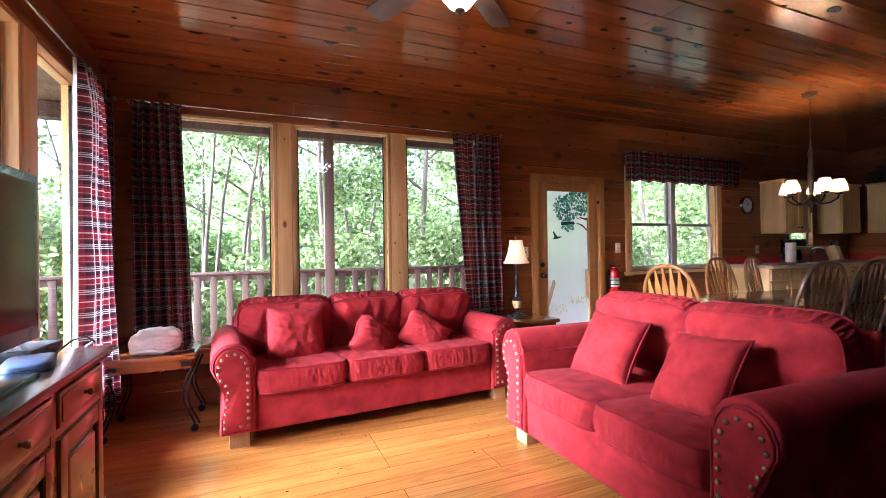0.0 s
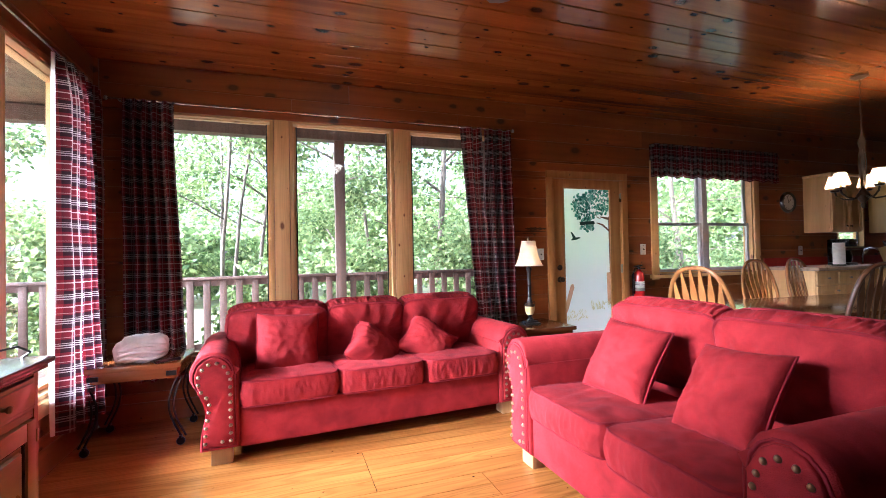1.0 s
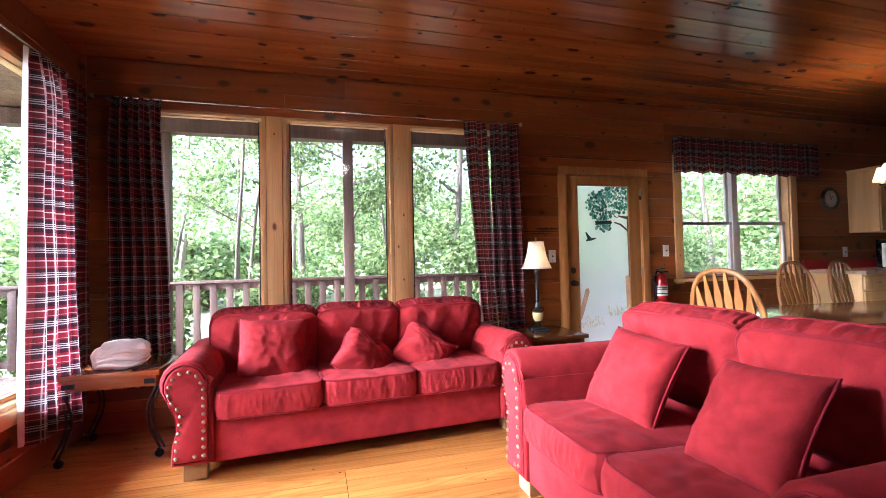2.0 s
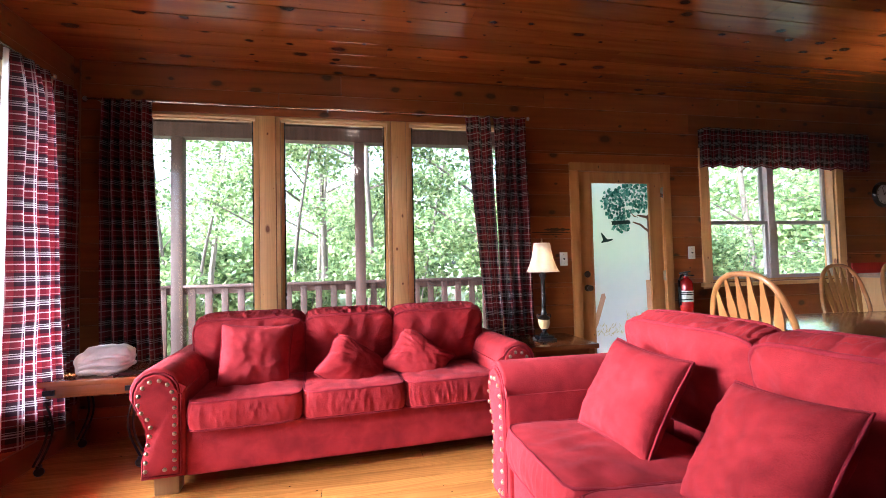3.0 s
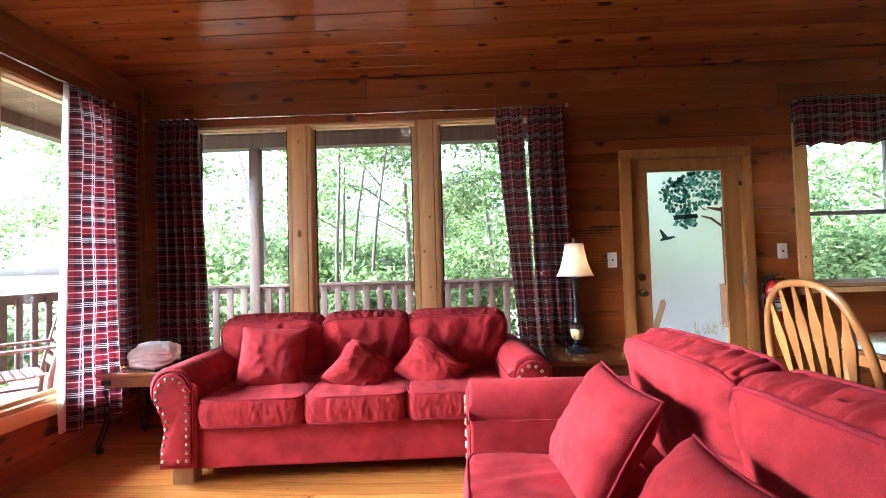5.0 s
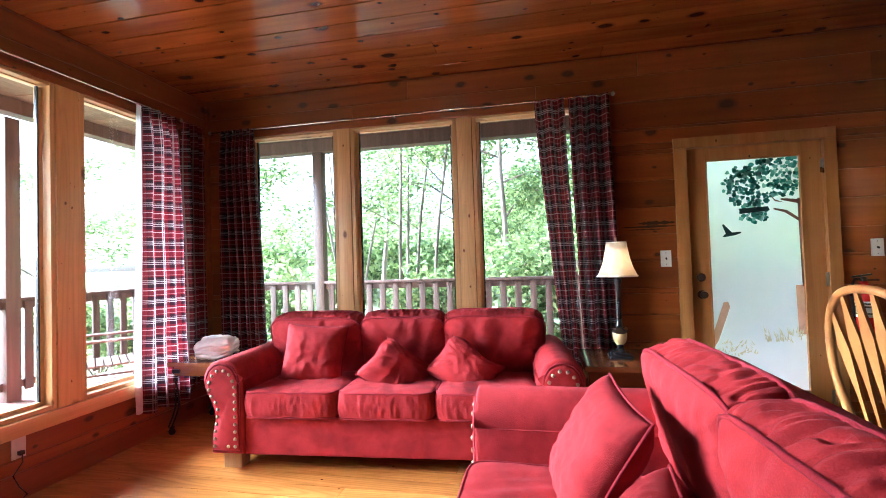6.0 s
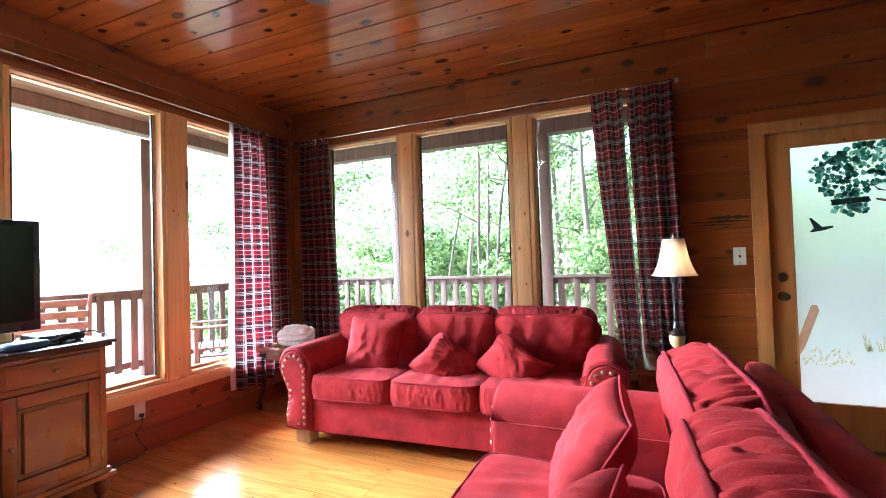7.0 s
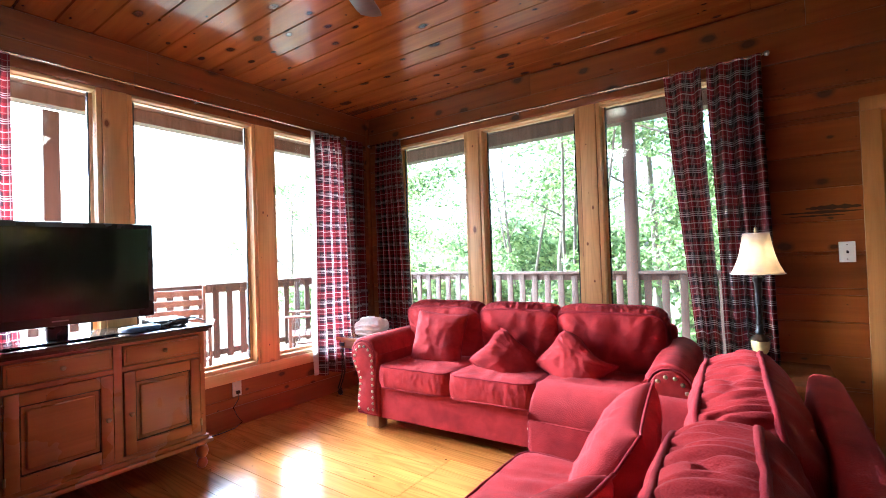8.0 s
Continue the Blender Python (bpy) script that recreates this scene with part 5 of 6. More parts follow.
def windsor_chair(m, wood_mat, label, pads=False):
    """Hoop-back chair: the back stands at local -y, the sitter looks along +y."""
    ob = thing("dining_chair", m, label, "chair", "hoop-back chairs round the table")
    seat = []
    for k in range(28):
        a = 2 * math.pi * k / 28
        r = (abs(math.cos(a)) ** 3 + abs(math.sin(a)) ** 3) ** (-1 / 3)
        seat.append((0.225 * r * math.cos(a) * (1 + 0.06 * math.sin(a)), 0.215 * r * math.sin(a)))
    part("seat", moved(prism(seat, -0.02, 0.02, 0.008), pose(0, 0, 0.45, 90)), wood_mat, ob)
    tilt = lambda x, z: (x, -0.19 - 0.20 * (z - 0.46), z)
    hoop = []
    for k in range(25):
        a = math.pi * k / 24
        z = 0.47 + 0.65 * math.sin(a) ** 0.62
        x = 0.245 * math.copysign(abs(math.cos(a)) ** 0.75, math.cos(a)) * (1 if z > 0.75 else 0.80 + 0.20 * (z - 0.47) / 0.28)
        hoop.append(tilt(x, z))
    part("hoop", tube(hoop, 0.0165, 10), wood_mat, ob)
    for k in range(6):
        x = -0.15 + 0.06 * k
        top = 0.47 + 0.65 * (max(0.0, 1 - (abs(x) * 1.12 / 0.245) ** 2.667)) ** 0.31
        prof = [(0.007, 0.0), (0.007, 0.25), (0.010, 0.40), (0.022, 0.62), (0.026, 0.72), (0.014, 0.86), (0.007, 1.0)]
        bm = bmesh.new()
        front, back = [], []
        outline = [(x * (0.8 + 0.32 * f) - w, f) for w, f in prof] + [(x * (0.8 + 0.32 * f) + w, f) for w, f in reversed(prof)]
        for off, lst in ((-0.006, front), (0.006, back)):
            for px, f in outline:
                p = tilt(px, 0.465 + (top - 0.465) * f)
                lst.append(bm.verts.new((p[0], p[1] + off, p[2])))
        n = len(prof)
        for lst in (front, back):
            for j in range(n - 1):
                bm.faces.new((lst[j], lst[j + 1], lst[2 * n - 2 - j], lst[2 * n - 1 - j]))
        for j in range(2 * n):
            bm.faces.new((front[j], front[(j + 1) % (2 * n)], back[(j + 1) % (2 * n)], back[j]))
        part("spindle", bm, wood_mat, ob)
    feet = []
    for sx in (-1, 1):
        for sy in (-1, 1):
            a, b = Vector((sx * 0.15, sy * 0.14, 0.435)), Vector((sx * 0.215, sy * 0.21, 0.0))
            rr = [0.013, 0.016, 0.02, 0.014, 0.021, 0.019, 0.013, 0.011]
            part("leg", tube([a.lerp(b, k / 7) for k in range(8)], rr, 10), wood_mat, ob)
            feet.append(a.lerp(b, 0.55))
    part("stretcher", tube([feet[0], (feet[0] + feet[1]) / 2, feet[1]], [0.009, 0.013, 0.009], 8), wood_mat, ob)
    part("stretcher", tube([feet[2], (feet[2] + feet[3]) / 2, feet[3]], [0.009, 0.013, 0.009], 8), wood_mat, ob)
    l, r = (feet[0] + feet[1]) / 2, (feet[2] + feet[3]) / 2
    part("stretcher", tube([l, (l + r) / 2, r], [0.009, 0.013, 0.009], 8), wood_mat, ob)
    return ob


chair = windsor_chair(pose(6.24, 3.56, 0, 0, 0, -81), OAK, "golden oak hoop-back dining chair at the table's end")
for m in (pose(8.18, 4.42, 0, 0, 0, 176), pose(8.92, 4.44, 0, 0, 0, 184)):
    tagged(copy_thing(chair, m), "golden oak hoop-back dining chair drawn up to the table")
# Two near chairs stand against the light; their shade is in the wood colour.
shaded_chair = windsor_chair(pose(7.37, 3.42, 0, 0, 0, -14), SHADED_OAK, "hoop-back dining chair drawn up to the table, backlight shade in its colour")
copy_thing(shaded_chair, pose(7.92, 3.36, 0, 0, 0, -8))
copy_thing(chair, pose(9.28, 3.66, 0, 0, 0, 96))


# ---- kitchen ----
def panel_door(ob, x0, x1, z0, z1, y, knob_x):
    st = 0.055
    d = part("cabinet_door", joined(box(x0, x0 + st, y - 0.02, y, z0, z1, 0.003), box(x1 - st, x1, y - 0.02, y, z0, z1, 0.003), box(x0 + st, x1 - st, y - 0.019, y, z0, z0 + st, 0.003), box(x0 + st, x1 - st, y - 0.019, y, z1 - st, z1, 0.003),
                                    box(x0 + st, x1 - st, y - 0.010, y, z0 + st, z1 - st), box(x0 + st + 0.025, x1 - st - 0.025, y - 0.016, y - 0.008, z0 + st + 0.025, z1 - st - 0.025, 0.006, 1)), CABINET_WOOD, ob)
    part("knob", moved(lathe(KNOB, 10), pose(knob_x, y - 0.02, z0 + 0.06 if z0 > 1 else z1 - 0.06, 90)), NICKEL, d, "nickel knob")


def wall_cabinet(m, w, doors, label, depth=0.33, z0=1.45, z1=2.17):
    ob = thing("wall_cabinet", m, label, "cabinet", "kitchen wall cabinets")
    part("body", box(0, w, 0.02, depth, z0, z1, 0.003), CABINET_WOOD, ob)
    part("top_moulding", box(-0.015, w + 0.015, -0.012, depth, z1, z1 + 0.035, 0.008), CABINET_WOOD, ob)
    dw = w / doors
    for k in range(doors):
        a, b = k * dw + 0.012, (k + 1) * dw - 0.012
        panel_door(ob, a, b, z0 + 0.015, z1 - 0.015, 0.02, b - 0.03 if k % 2 == 0 else a + 0.03)
    return ob


wall_cabinet(pose(9.74, WY - 0.335, 0), 0.62, 2, "maple wall cabinet beside the sink window")
wall_cabinet(pose(11.12, WY - 0.335, 0), 0.50, 1, "narrow maple wall cabinet by the kitchen corner")
wall_cabinet(pose(EAST - 0.335, 4.78, 0, 0, 0, -90), 1.0, 2, "maple wall cabinet on the kitchen's far wall")
wall_cabinet(pose(EAST - 0.335, 3.74, 0, 0, 0, -90), 1.0, 2, "maple wall cabinet on the kitchen's far wall")


def base_cabinet(m, w, doors, label):
    ob = thing("base_cabinet", m, label, "cabinet", "kitchen base cabinets")
    part("body", box(0, w, 0.02, 0.58, 0.1, 0.98, 0.003), CABINET_WOOD, ob)
    part("toe_kick", box(0, w, 0.07, 0.55, 0.0, 0.1), BLACK, ob)
    dw = w / doors
    for k in range(doors):
        a, b = k * dw + 0.012, (k + 1) * dw - 0.012
        dr = part("drawer", box(a, b, 0.0, 0.02, 0.82, 0.96, 0.004), CABINET_WOOD, ob)
        part("knob", moved(lathe(KNOB, 10), pose((a + b) / 2, 0.0, 0.89, 90)), NICKEL, dr, "nickel knob")
        panel_door(ob, a, b, 0.13, 0.80, 0.02, b - 0.03)


for k, x in enumerate((9.0, 9.8, 10.6)):
    base_cabinet(pose(x, WY - 0.585, 0), 0.79, 2, "maple base cabinet under the kitchen counter")
counter = thing("countertop", pose(0, 0, 0), "speckled brown laminate kitchen counter with red splashback", "counter")
part("slab", joined(box(8.96, 11.4, WY - 0.63, WY - 0.005, 0.98, 1.02, 0.006), box(11.4, EAST - 0.005, 2.6, WY - 0.005, 0.98, 1.02, 0.006)), STONE_TOP, counter)
part("splashback", joined(box(8.96, EAST - 0.025, WY - 0.018, WY - 0.003, 1.02, 1.13, 0.003), box(EAST - 0.02, EAST - 0.003, 2.6, WY - 0.02, 1.02, 1.13, 0.003)), RED_TILE, counter, "red tiled splashback strip")
part("sink_rim", box(10.5, 11.05, WY - 0.52, WY - 0.12, 1.02, 1.026, 0.003), STEEL, counter)
for y in (4.5, 3.7, 2.9):
    base_cabinet(pose(EAST - 0.59, y, 0, 0, 0, -90), 0.79, 2, "maple base cabinet along the kitchen's far wall")
faucet = thing("faucet", pose(10.78, WY - 0.09, 1.02), "chrome kitchen faucet with arched spout", "faucet")
part("spout", tube([(0, 0, 0), (0, 0, 0.12), (0, -0.03, 0.19), (0, -0.10, 0.22), (0, -0.17, 0.19), (0, -0.19, 0.15)], 0.013, 10), STEEL, faucet)
part("base_plate", box(-0.10, 0.10, -0.028, 0.028, 0.0, 0.014, 0.005), STEEL, faucet)
part("lever", moved(box(-0.01, 0.12, -0.008, 0.008, 0.0, 0.014, 0.004), pose(0.02, 0, 0.12, 0, -25)), STEEL, faucet)
roll = thing("paper_towel_roll", pose(9.86, WY - 0.33, 1.02), "white paper towel roll on a dark upright holder", "paper towel")
part("holder", joined(lathe([(0.0, 0.0), (0.075, 0.0), (0.075, 0.012), (0.0, 0.014)], 20), lathe([(0.007, 0.012), (0.007, 0.31), (0.013, 0.32), (0.0, 0.335)], 10)), BLACK, roll)
part("paper", lathe([(0.02, 0.016), (0.062, 0.016), (0.063, 0.02), (0.063, 0.286), (0.062, 0.29), (0.02, 0.29)], 24), TOWEL, roll)
coffee = thing("coffee_maker", pose(10.15, WY - 0.2, 1.02), "black drip coffee maker with glass jug on the counter", "coffee maker")
part("body", joined(box(-0.09, 0.09, -0.13, 0.12, 0.0, 0.03, 0.008), box(-0.09, 0.09, 0.03, 0.12, 0.03, 0.30, 0.01), box(-0.09, 0.09, -0.13, 0.12, 0.24, 0.34, 0.015)), BLACK, coffee)
part("jug", moved(lathe([(0.04, 0.032), (0.062, 0.05), (0.066, 0.10), (0.05, 0.17), (0.045, 0.19), (0.0, 0.19)], 20), pose(0, -0.045, 0)), SCREEN, coffee)
block = thing("knife_block", pose(11.2, WY - 0.22, 1.02), "slanted pale wooden knife block on the counter", "knife block")
part("body", moved(box(-0.06, 0.06, -0.07, 0.07, 0.0, 0.22, 0.006), pose(0, 0, 0.02, -18)), CABINET_WOOD, block)
for k in range(6):
    part("handle", moved(box(-0.008, 0.008, -0.011, 0.011, 0.0, 0.09, 0.004), pose(-0.04 + 0.04 * (k % 3), 0.05 - 0.05 * (k // 3), 0.23, -18)), BLACK, block)
soap = thing("soap_bottle", pose(10.42, WY - 0.12, 1.02), "small dark soap bottle beside the sink", "bottle")
part("bottle", lathe([(0.0, 0.0), (0.03, 0.0), (0.032, 0.01), (0.032, 0.10), (0.012, 0.125), (0.012, 0.14), (0.0, 0.14)], 16), BLACK, soap)
part("pump", joined(lathe([(0.005, 0.14), (0.005, 0.17), (0, 0.17)], 8), box(-0.03, 0.006, -0.005, 0.005, 0.165, 0.175, 0.002)), NICKEL, soap)
wreath = thing("dried_bouquet", pose(11.72, 4.55, 2.205), "dark dried foliage arrangement on top of the cabinet", "plant")
wr = random.Random(3)
bm = bmesh.new()
for k in range(420):
    a, r = wr.uniform(0, 2 * math.pi), 0.26 * wr.random() ** 0.5
    p = Vector((r * 0.6 * math.cos(a), r * math.sin(a), 0.02 + wr.uniform(0, 0.26) * (1 - (r / 0.3) ** 2)))
    d = Vector((wr.uniform(-1, 1), wr.uniform(-1, 1), wr.uniform(-0.2, 1))).normalized() * wr.uniform(0.04, 0.09)
    s = d.orthogonal().normalized() * 0.012
    q = [bm.verts.new(p), bm.verts.new(p + d * 0.5 + s), bm.verts.new(p + d), bm.verts.new(p + d * 0.5 - s)]
    bm.faces.new(q)
part("foliage", bm, leafy("dry_leaves", [(0, (0.015, 0.02, 0.012)), (1, (0.05, 0.045, 0.025))], 0.1), wreath, "", False)
part("basket", lathe([(0.0, 0.0), (0.09, 0.0), (0.11, 0.04), (0.12, 0.08), (0.11, 0.08), (0.0, 0.03)], 18), DRESSER_TOP, wreath)

# a long dark crack in one wall board beside the curtain, and scattered big knots
streak = bmesh.new()
srng = random.Random(12)
for z, x0, x1, h in ((1.475, 5.40, 5.775, 0.012), (1.50, 5.52, 5.77, 0.02), (1.455, 5.44, 5.70, 0.008)):
    n = 14
    tops, bots = [], []
    for k in range(n + 1):
        f = k / n
        x = x0 + (x1 - x0) * f
        w = h * math.sin(math.pi * min(0.98, max(0.02, f))) ** 0.5 * srng.uniform(0.5, 1.1)
        tops.append(streak.verts.new((x, WY - 0.0015, z + w)))
        bots.append(streak.verts.new((x, WY - 0.0015, z - w * 0.7)))
    for k in range(n):
        streak.faces.new((bots[k], bots[k + 1], tops[k + 1], tops[k]))
tagged(link_bm("board_crack", streak, plain("dark_heartwood", (0.045, 0.014, 0.006), 0.5, spread=0.4)), "long dark split in a knotty wall board", "trim", kind="structure")


# ---- deck and woods outside ----
DECK_Z = -0.06
ground_bm = bmesh.new()
side_n = 60
gv = []
for i in range(side_n + 1):
    line = []
    for j in range(side_n + 1):
        a, b = 2 * i / side_n - 1, 2 * j / side_n - 1
        x, y = 4 + 900 * a * abs(a) ** 1.6, 4 + 900 * b * abs(b) ** 1.6
        far = math.hypot(x - 5, y - 2)
        z = -0.95 + 0.12 * noise.noise(Vector((x * 0.3, y * 0.3, 0))) / (1 + far * 0.05)
        line.append(ground_bm.verts.new((x, y, z)))
    gv.append(line)
for i in range(side_n):
    for j in range(side_n):
        ground_bm.faces.new((gv[i][j], gv[i + 1][j], gv[i + 1][j + 1], gv[i][j + 1]))
tagged(link_bm("ground", ground_bm, GROUND, None, "leaf-littered forest ground falling away from the deck", True), "", "ground", kind="structure")

deck = tagged(link_bm("deck", joined(box(-0.85, 9.7, WY + THICK, 7.9, -0.30, DECK_Z - 0.03), box(-0.85, WX - THICK, SOUTH, WY + THICK, -0.30, DECK_Z - 0.03)), DECK_WOOD), "weathered brown board deck round the house", "deck", kind="structure")
yb = WY + THICK
BOARD = {}


def deck_board(x0, x1, y0, y1):
    key = (round(x1 - x0, 3), round(y1 - y0, 3))
    if key not in BOARD:
        bm = box(-key[0] / 2, key[0] / 2, -key[1] / 2, key[1] / 2, -0.03, 0)
        me = bpy.data.meshes.new("deck_board")
        bm.to_mesh(me)
        bm.free()
        me.materials.append(DECK_WOOD)
        BOARD[key] = me
    ob = new("deck_board", BOARD[key])
    ob.parent = deck
    ob.location = ((x0 + x1) / 2, (y0 + y1) / 2, DECK_Z)


while yb < 7.85:
    deck_board(WX - THICK, 9.0, yb + 0.004, yb + 0.136)
    yb += 0.142
xb = -0.85
while xb < WX - THICK - 0.1:
    deck_board(xb + 0.004, xb + 0.136, 0.0, 7.85)
    xb += 0.142

posts = [("y", 7.75, x) for x in (1.65, 3.95, 6.3, 8.7)] + [("x", -0.7, y) for y in (0.9, 3.1, 5.32)] + [("c", 7.75, -0.7)]
for kind, c, p in posts:
    x, y = (p, c) if kind in "yc" else (c, p)
    ob = link_bm("porch_post", box(-0.07, 0.07, -0.07, 0.07, DECK_Z, 2.93, 0.006), RAIL_WOOD, None, "square brown wooden porch post", 40)
    ob.location = (x, y, 0)
    tagged(ob, "", "post", "porch posts", "structure")


def railing(m, length, label):
    ob = thing("railing", m, label, "railing", kind="structure")
    part("top_rail", joined(box(0, length, -0.07, 0.07, 0.985, 1.02, 0.004), box(0, length, -0.02, 0.02, 0.90, 0.985, 0.003)), RAIL_WOOD, ob)
    part("bottom_rail", box(0, length, -0.02, 0.02, 0.06, 0.14, 0.003), RAIL_WOOD, ob)
    n = max(1, int(length / 0.185))
    first = None
    for k in range(n):
        x = (k + 0.5) * length / n
        if first is None:
            first = part("baluster", box(-0.042, 0.042, -0.045, -0.021, 0.03, 0.975, 0.003), RAIL_WOOD, ob)
            b = first
        else:
            b = new("baluster", first.data)
            b.parent = ob
        b.location = (x, 0, 0)


xs = [-0.7, 1.65, 3.95, 6.3, 8.7]
for a, b in zip(xs, xs[1:]):
    railing(pose(a + 0.07, 7.75, 0), b - a - 0.14, "brown wooden porch railing with flat balusters")
ys = [0.9, 3.1, 5.32, 7.75]
for a, b in zip(ys, ys[1:]):
    railing(pose(-0.7, a + 0.07, 0, 0, 0, 90), b - a - 0.14, "brown wooden deck railing with flat balusters")
tagged(link_bm("porch_beam", joined(box(-0.85, 9.7, 7.66, 7.84, 2.93, 3.12, 0.006)), RAIL_WOOD), "brown wooden beam along the porch edge", "beam", kind="structure")
tagged(link_bm("porch_beam_west", joined(box(-0.79, -0.61, -0.5, 7.66, 2.98, 3.14, 0.006)), RAIL_WOOD), "brown wooden beam along the deck roof", "beam", kind="structure")
roof = bmesh.new()
k = WY + THICK
while k < 8.3:
    roof = joined(roof, box(-0.95, 9.7, k + 0.002, k + 0.138, 3.14 + 0.0 * k, 3.17))
    k += 0.14
k = -0.95
while k < WX - THICK - 0.1:
    roof = joined(roof, box(k + 0.002, k + 0.138, -0.5, WY + THICK, 3.145, 3.175))
    k += 0.14
tagged(link_bm("porch_ceiling", roof, PORCH_WOOD), "grey-brown board underside of the porch roof", "porch roof", kind="structure")
tagged(link_bm("porch_roof", joined(box(-0.98, 9.75, WY + THICK, 8.4, 3.20, 3.26), box(-0.98, WX - THICK, -0.5, WY + THICK, 3.20, 3.26)), RAIL_WOOD), "dark porch roof over the deck", "porch roof", kind="structure")


def rocking_chair(m, label):
    ob = thing("rocking_chair", m, label, "rocking chair", "porch rocking chairs")
    for s in (-1, 1):
        part("back_post", tube([(s * 0.24, -0.20, 0.06), (s * 0.25, -0.24, 0.45), (s * 0.27, -0.40, 1.12)], [0.02, 0.022, 0.015], 8), ROCKER_WOOD, ob)
        part("front_leg", tube([(s * 0.28, 0.22, 0.06), (s * 0.28, 0.22, 0.66)], 0.022, 8), ROCKER_WOOD, ob)
        part("armrest", moved(box(-0.05, 0.05, -0.30, 0.30, 0, 0.022, 0.006), pose(s * 0.29, -0.02, 0.66)), ROCKER_WOOD, ob)
        part("rocker", tube([(s * 0.265, -0.52 + 0.1 * k, 0.03 + 0.10 * ((k - 5.2) / 5.2) ** 2) for k in range(11)], 0.02, 8), ROCKER_WOOD, ob)
        part("side_rung", tube([(s * 0.25, -0.2, 0.25), (s * 0.28, 0.22, 0.25)], 0.012, 6), ROCKER_WOOD, ob)
    for k in range(6):
        z = 0.52 + 0.105 * k
        y = -0.25 - 0.235 * (z - 0.45)
        part("back_slat", moved(box(-0.25, 0.25, -0.008, 0.008, -0.034, 0.034, 0.004), pose(0, y, z, 13)), ROCKER_WOOD, ob)
    for k in range(7):
        part("seat_slat", box(-0.26, 0.26, -0.20 + 0.065 * k, -0.145 + 0.065 * k, 0.42, 0.44, 0.004), ROCKER_WOOD, ob)
    part("front_rung", tube([(-0.28, 0.22, 0.25), (0.28, 0.22, 0.25)], 0.012, 6), ROCKER_WOOD, ob)
    return ob


rocker = rocking_chair(pose(-0.05, 4.05, DECK_Z + 0.0, 0, 0, 60), "red-brown slatted rocking chair on the deck")
copy_thing(rocker, pose(0.55, 5.35, DECK_Z, 0, 0, 140))


# ---- trees ----
def blob_points(rng, centre, radii, count):
    out = []
    while len(out) < count:
        p = Vector((rng.gauss(0, 0.5), rng.gauss(0, 0.5), rng.gauss(0, 0.5)))
        if p.length < 1.15:
            out.append(Vector(centre) + Vector((p.x * radii[0], p.y * radii[1], p.z * radii[2])))
    return out


def leaves(bm_data, rng, points, size):
    verts, faces = bm_data
    for p in points:
        d = Vector((rng.uniform(-1, 1), rng.uniform(-1, 1), rng.uniform(-0.9, 0.4))).normalized()
        s = d.cross(Vector((rng.uniform(-1, 1), rng.uniform(-1, 1), rng.uniform(-1, 1)))).normalized()
        length = size * rng.uniform(0.6, 1.3)
        n = len(verts)
        dip = d.cross(s) * length * 0.12
        verts += [p, p + d * length * 0.45 + s * length * 0.30, p + d * length - dip, p + d * length * 0.45 - s * length * 0.30]
        faces += [(n, n + 1, n + 2), (n, n + 2, n + 3)]


def tree(x, y, height, spread, seed, label, stems=1, count=2600, low=0.25, size=0.13):
    rng = random.Random(seed)
    base = -0.95
    ob = thing("tree", pose(x, y, base), label, "tree", "trees behind the porch")
    verts, faces = [], []
    for s in range(stems):
        lean = Vector((rng.uniform(-0.12, 0.12), rng.uniform(-0.1, 0.1), 0)) * (2.2 if stems > 1 else 1)
        pts = [Vector((0.12 * s * math.cos(s * 2.1), 0.12 * s * math.sin(s * 2.1), 0)) + lean * height * f + Vector((0.12 * noise.noise(Vector((f * 3, seed, s))), 0.12 * noise.noise(Vector((f * 3, s, seed))), f * height)) for f in [k / 9 for k in range(10)]]
        r0 = (0.085 if stems == 1 else 0.045) * height / 7
        part("trunk", tube(pts, [r0 * (1 - 0.88 * k / 9) for k in range(10)], 8), BARK, ob, "", True)
        boughs = 9 if stems == 1 else 5
        for k in range(boughs):
            f = low + (0.95 - low) * (k + rng.random() * 0.7) / boughs
            at = pts[int(f * 9)].lerp(pts[min(9, int(f * 9) + 1)], f * 9 - int(f * 9))
            a = rng.uniform(0, 2 * math.pi)
            reach = spread * (1.05 - 0.6 * f) * rng.uniform(0.6, 1.1)
            tip = at + Vector((math.cos(a) * reach, math.sin(a) * reach, reach * rng.uniform(0.1, 0.6)))
            mid = at.lerp(tip, 0.5) + Vector((0, 0, 0.12 * reach))
            part("limb", tube([at, mid, tip], [r0 * 0.4 * (1 - 0.5 * f), r0 * 0.22, r0 * 0.07], 6), BARK, ob, "", True)
            each = count // (stems * boughs)
            for c, rr, share in ((tip, 0.55, 0.45), (mid, 0.45, 0.25), (tip + Vector((rng.uniform(-0.6, 0.6), rng.uniform(-0.6, 0.6), rng.uniform(-0.3, 0.5))), 0.5, 0.3)):
                rr *= spread * 0.55
                leaves((verts, faces), rng, blob_points(rng, c, (rr, rr, rr * 0.55), int(each * share)), size)
    me = bpy.data.meshes.new("crown")
    me.from_pydata([tuple(v) for v in verts], [], faces)
    me.materials.append(LEAF)
    crown = new("crown", me)
    crown.parent = ob
    return ob


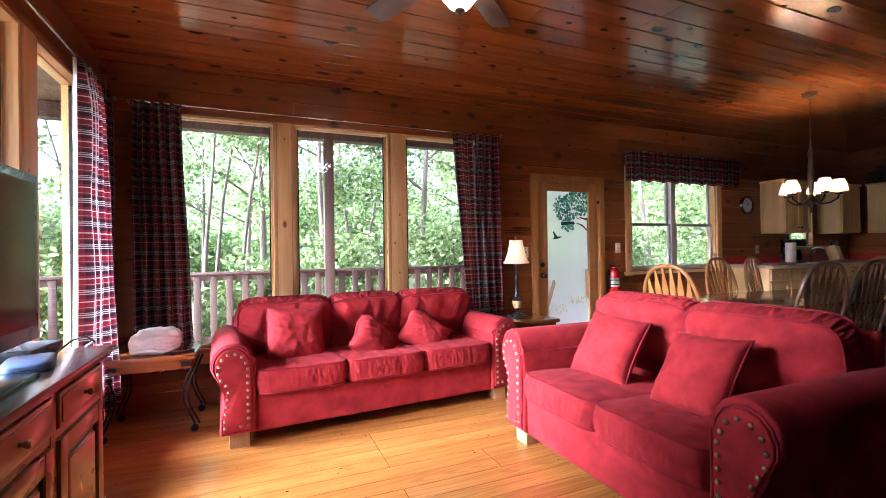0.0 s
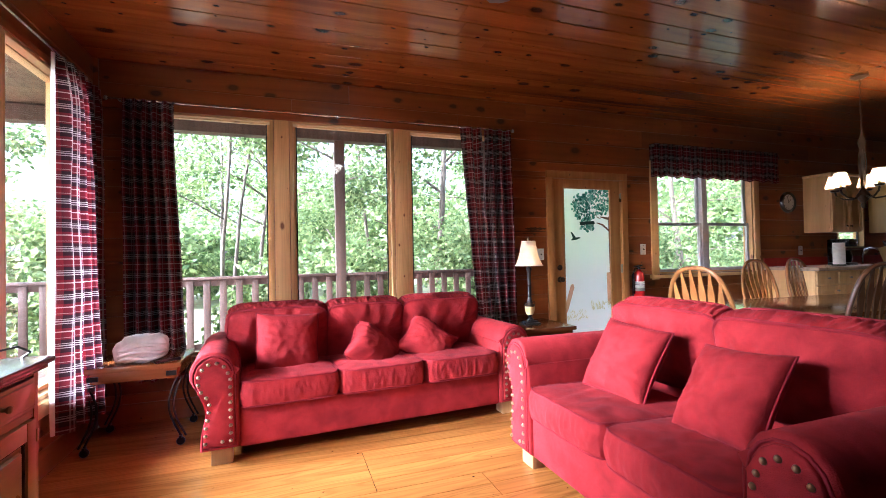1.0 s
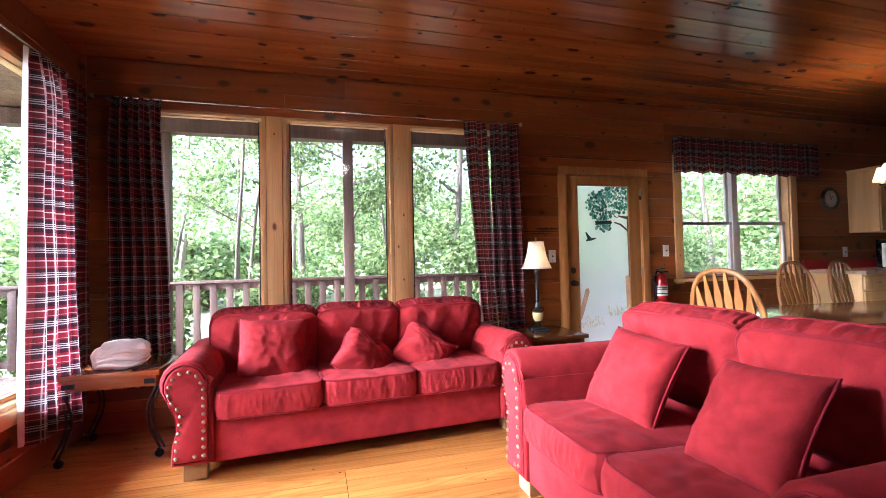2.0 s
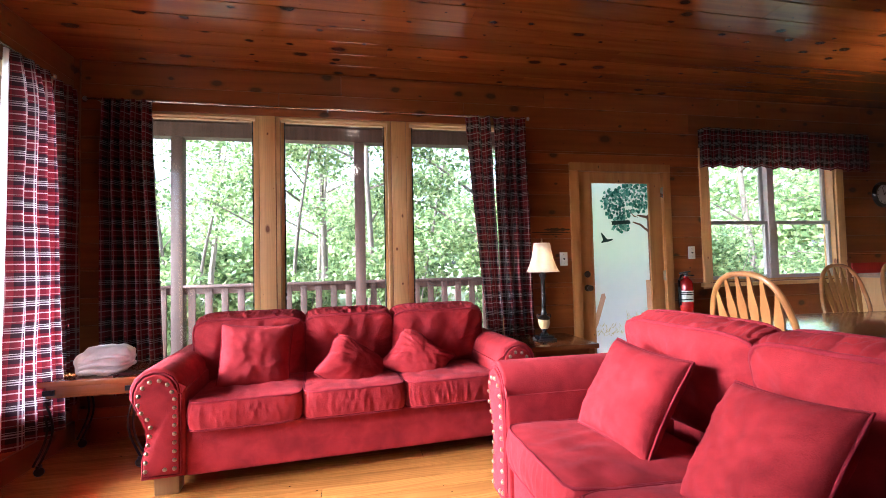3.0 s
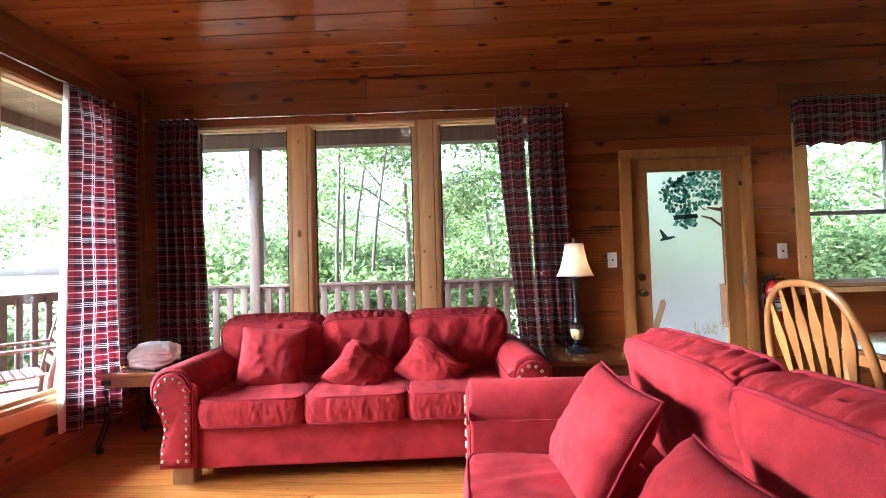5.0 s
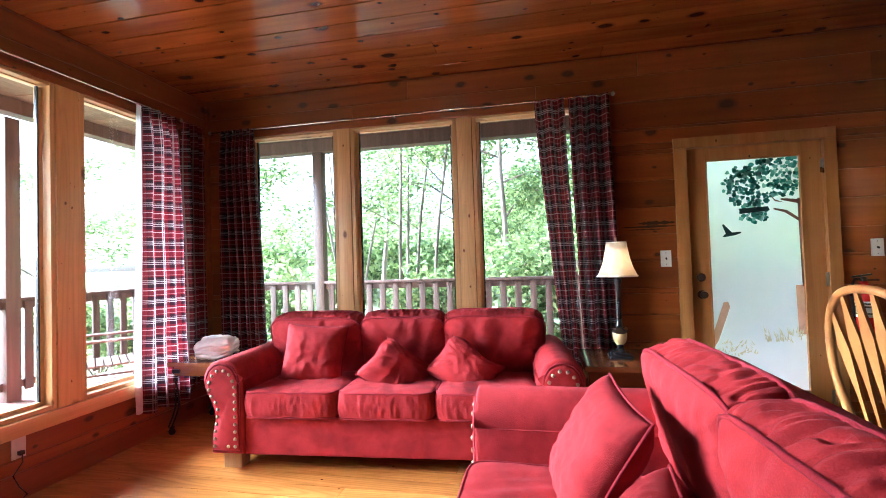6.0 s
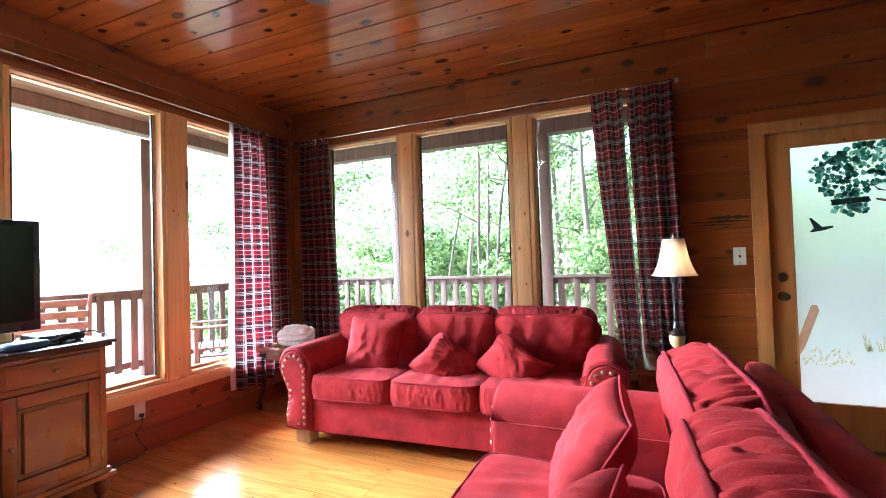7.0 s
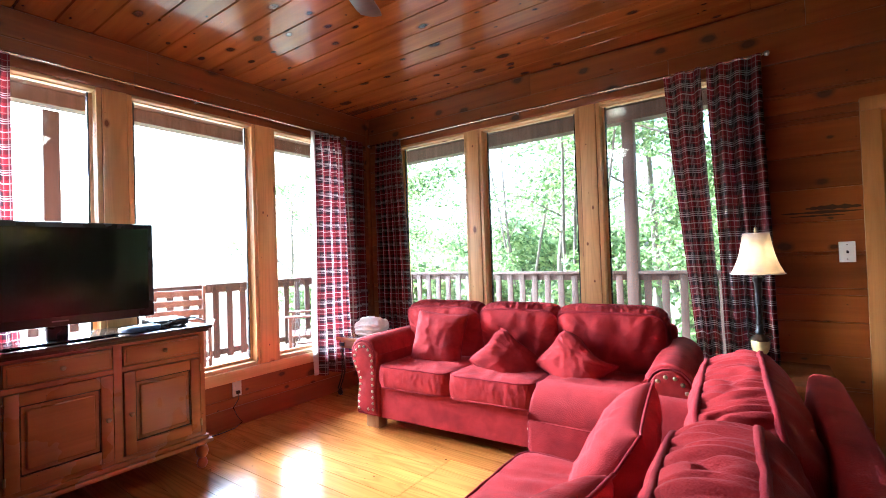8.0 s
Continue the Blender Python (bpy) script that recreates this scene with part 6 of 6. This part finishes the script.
def bush(x, y, w, h, seed, label, count=1800):
    rng = random.Random(seed)
    ob = thing("bush", pose(x, y, -0.95), label, "bush", "bushes behind the railing")
    for k in range(6):
        a = k * 1.05 + rng.random()
        part("stem", tube([(0, 0, 0), (0.25 * w * math.cos(a), 0.25 * w * math.sin(a), h * 0.5), (0.42 * w * math.cos(a), 0.42 * w * math.sin(a), h * 0.85)], [0.02, 0.013, 0.006], 6), BARK, ob, "", True)
    verts, faces = [], []
    for k in range(8):
        c = (rng.uniform(-0.4, 0.4) * w, rng.uniform(-0.4, 0.4) * w, rng.uniform(0.35, 0.9) * h)
        leaves((verts, faces), rng, blob_points(rng, c, (w * 0.3, w * 0.3, h * 0.25), count // 8), 0.12)
    me = bpy.data.meshes.new("foliage")
    me.from_pydata([tuple(v) for v in verts], [], faces)
    me.materials.append(LEAF)
    crown = new("foliage", me)
    crown.parent = ob


LBL = "leafy green broadleaf tree in the woods behind the porch"
for k, (x, y, h, s, st, low) in enumerate(((2.0, 11.0, 7.5, 2.0, 4, 0.35), (4.3, 10.6, 7.0, 2.1, 1, 0.25), (6.4, 10.9, 8.5, 2.6, 1, 0.2), (0.0, 12.8, 8.0, 2.2, 3, 0.3), (3.2, 13.8, 9.0, 2.6, 1, 0.3),
                                         (8.6, 11.5, 8.0, 2.6, 1, 0.2), (11.4, 12.0, 8.5, 2.8, 1, 0.2), (5.6, 14.0, 9.5, 2.8, 2, 0.3), (-2.6, 11.0, 7.0, 2.0, 2, 0.3), (14.5, 11.5, 9.0, 3.0, 1, 0.2),
                                         (-5.5, 13.5, 6.5, 2.2, 1, 0.3), (17.5, 10.5, 9.0, 3.0, 1, 0.2), (10.0, 15.5, 10.0, 3.2, 1, 0.3), (-0.6, 17.0, 9.0, 3.0, 1, 0.3), (2.4, 19.0, 10.0, 3.4, 1, 0.3), (-9.0, 12.0, 6.0, 2.4, 1, 0.3))):
    tree(x, y, h, s, 40 + k, LBL, st, 6200, low, 0.11)
for k, (x, y, w, h) in enumerate(((0.8, 9.4, 1.8, 2.3), (2.9, 9.8, 1.7, 2.0), (4.8, 9.5, 1.9, 2.4), (6.8, 9.6, 2.0, 2.6), (-1.6, 9.6, 1.9, 2.2), (9.0, 9.8, 2.2, 2.6), (11.5, 10.0, 2.2, 2.6), (-3.8, 9.0, 2.0, 1.8))):
    bush(x, y, w, h, 90 + k, "dense green shrub growing behind the porch railing", 4200)


def far_woods(name, spots, seed, label):
    rng = random.Random(seed)
    verts, faces = [], []
    for x, y, w, h in spots:
        for k in range(9):
            c = (x + rng.uniform(-0.4, 0.4) * w, y + rng.uniform(-0.3, 0.3) * w, -0.8 + rng.uniform(0.1, 0.9) * h)
            leaves((verts, faces), rng, blob_points(rng, c, (w * 0.32, w * 0.3, h * 0.2), 190), 0.36)
    me = bpy.data.meshes.new(name)
    me.from_pydata([tuple(v) for v in verts], [], faces)
    me.materials.append(LEAF)
    return tagged(new(name, me), label, "woods", kind="stuff")


wrng = random.Random(77)
spots = []
for k in range(46):
    a = radians(8 + 112 * k / 45)
    r = wrng.uniform(23, 34)
    spots.append((3 + r * math.cos(a), 2 + r * math.sin(a), wrng.uniform(4, 6), wrng.uniform(6.0, 9.0) * (1.0 if k < 34 else 0.6)))
far_woods("far_woods", spots, 78, "dense green woods further behind the porch")


# ---- boards of walls and floor ----
cladding(wall_north, EAST - WX + 2 * THICK, [(a - WX + THICK, b - WX + THICK, c, d) for a, b, c, d in BACK_OPENINGS], random.Random(1))
cladding(wall_west, WEST_LEN, [(a - SOUTH, b - SOUTH, c, d) for a, b, c, d in WEST_OPENINGS], random.Random(2))
cladding(wall_east, WEST_LEN, [], random.Random(3))
cladding(wall_south, EAST - WX + 2 * THICK, [], random.Random(4))
floor_rng = random.Random(9)
FLOOR_MESHES = {}
row = WY
while row > SOUTH:
    wide = 0.13
    xx = WX
    while xx < EAST:
        length = floor_rng.choice((1.8, 2.4, 3.0, 3.6))
        length = min(length, EAST - xx)
        key = round(length, 3)
        if key not in FLOOR_MESHES:
            c, t, h = 0.0012, 0.018, wide / 2 - 0.0004
            xs = length / 2 - 0.0004
            vs = [(-xs, -h, -t), (xs, -h, -t), (xs, h, -t), (-xs, h, -t), (-xs + c, -h + c, 0), (xs - c, -h + c, 0), (xs - c, h - c, 0), (-xs + c, h - c, 0)]
            me = bpy.data.meshes.new("floorboard")
            me.from_pydata(vs, [], [(4, 5, 6, 7)] + [(k, (k + 1) % 4, 4 + (k + 1) % 4, 4 + k) for k in range(4)])
            me.materials.append(FLOOR_WOOD)
            FLOOR_MESHES[key] = me
        ob = new("floorboard", FLOOR_MESHES[key])
        ob.parent = floor
        ob.location = (xx + length / 2, row - wide / 2, 0)
        xx += length
    row -= wide
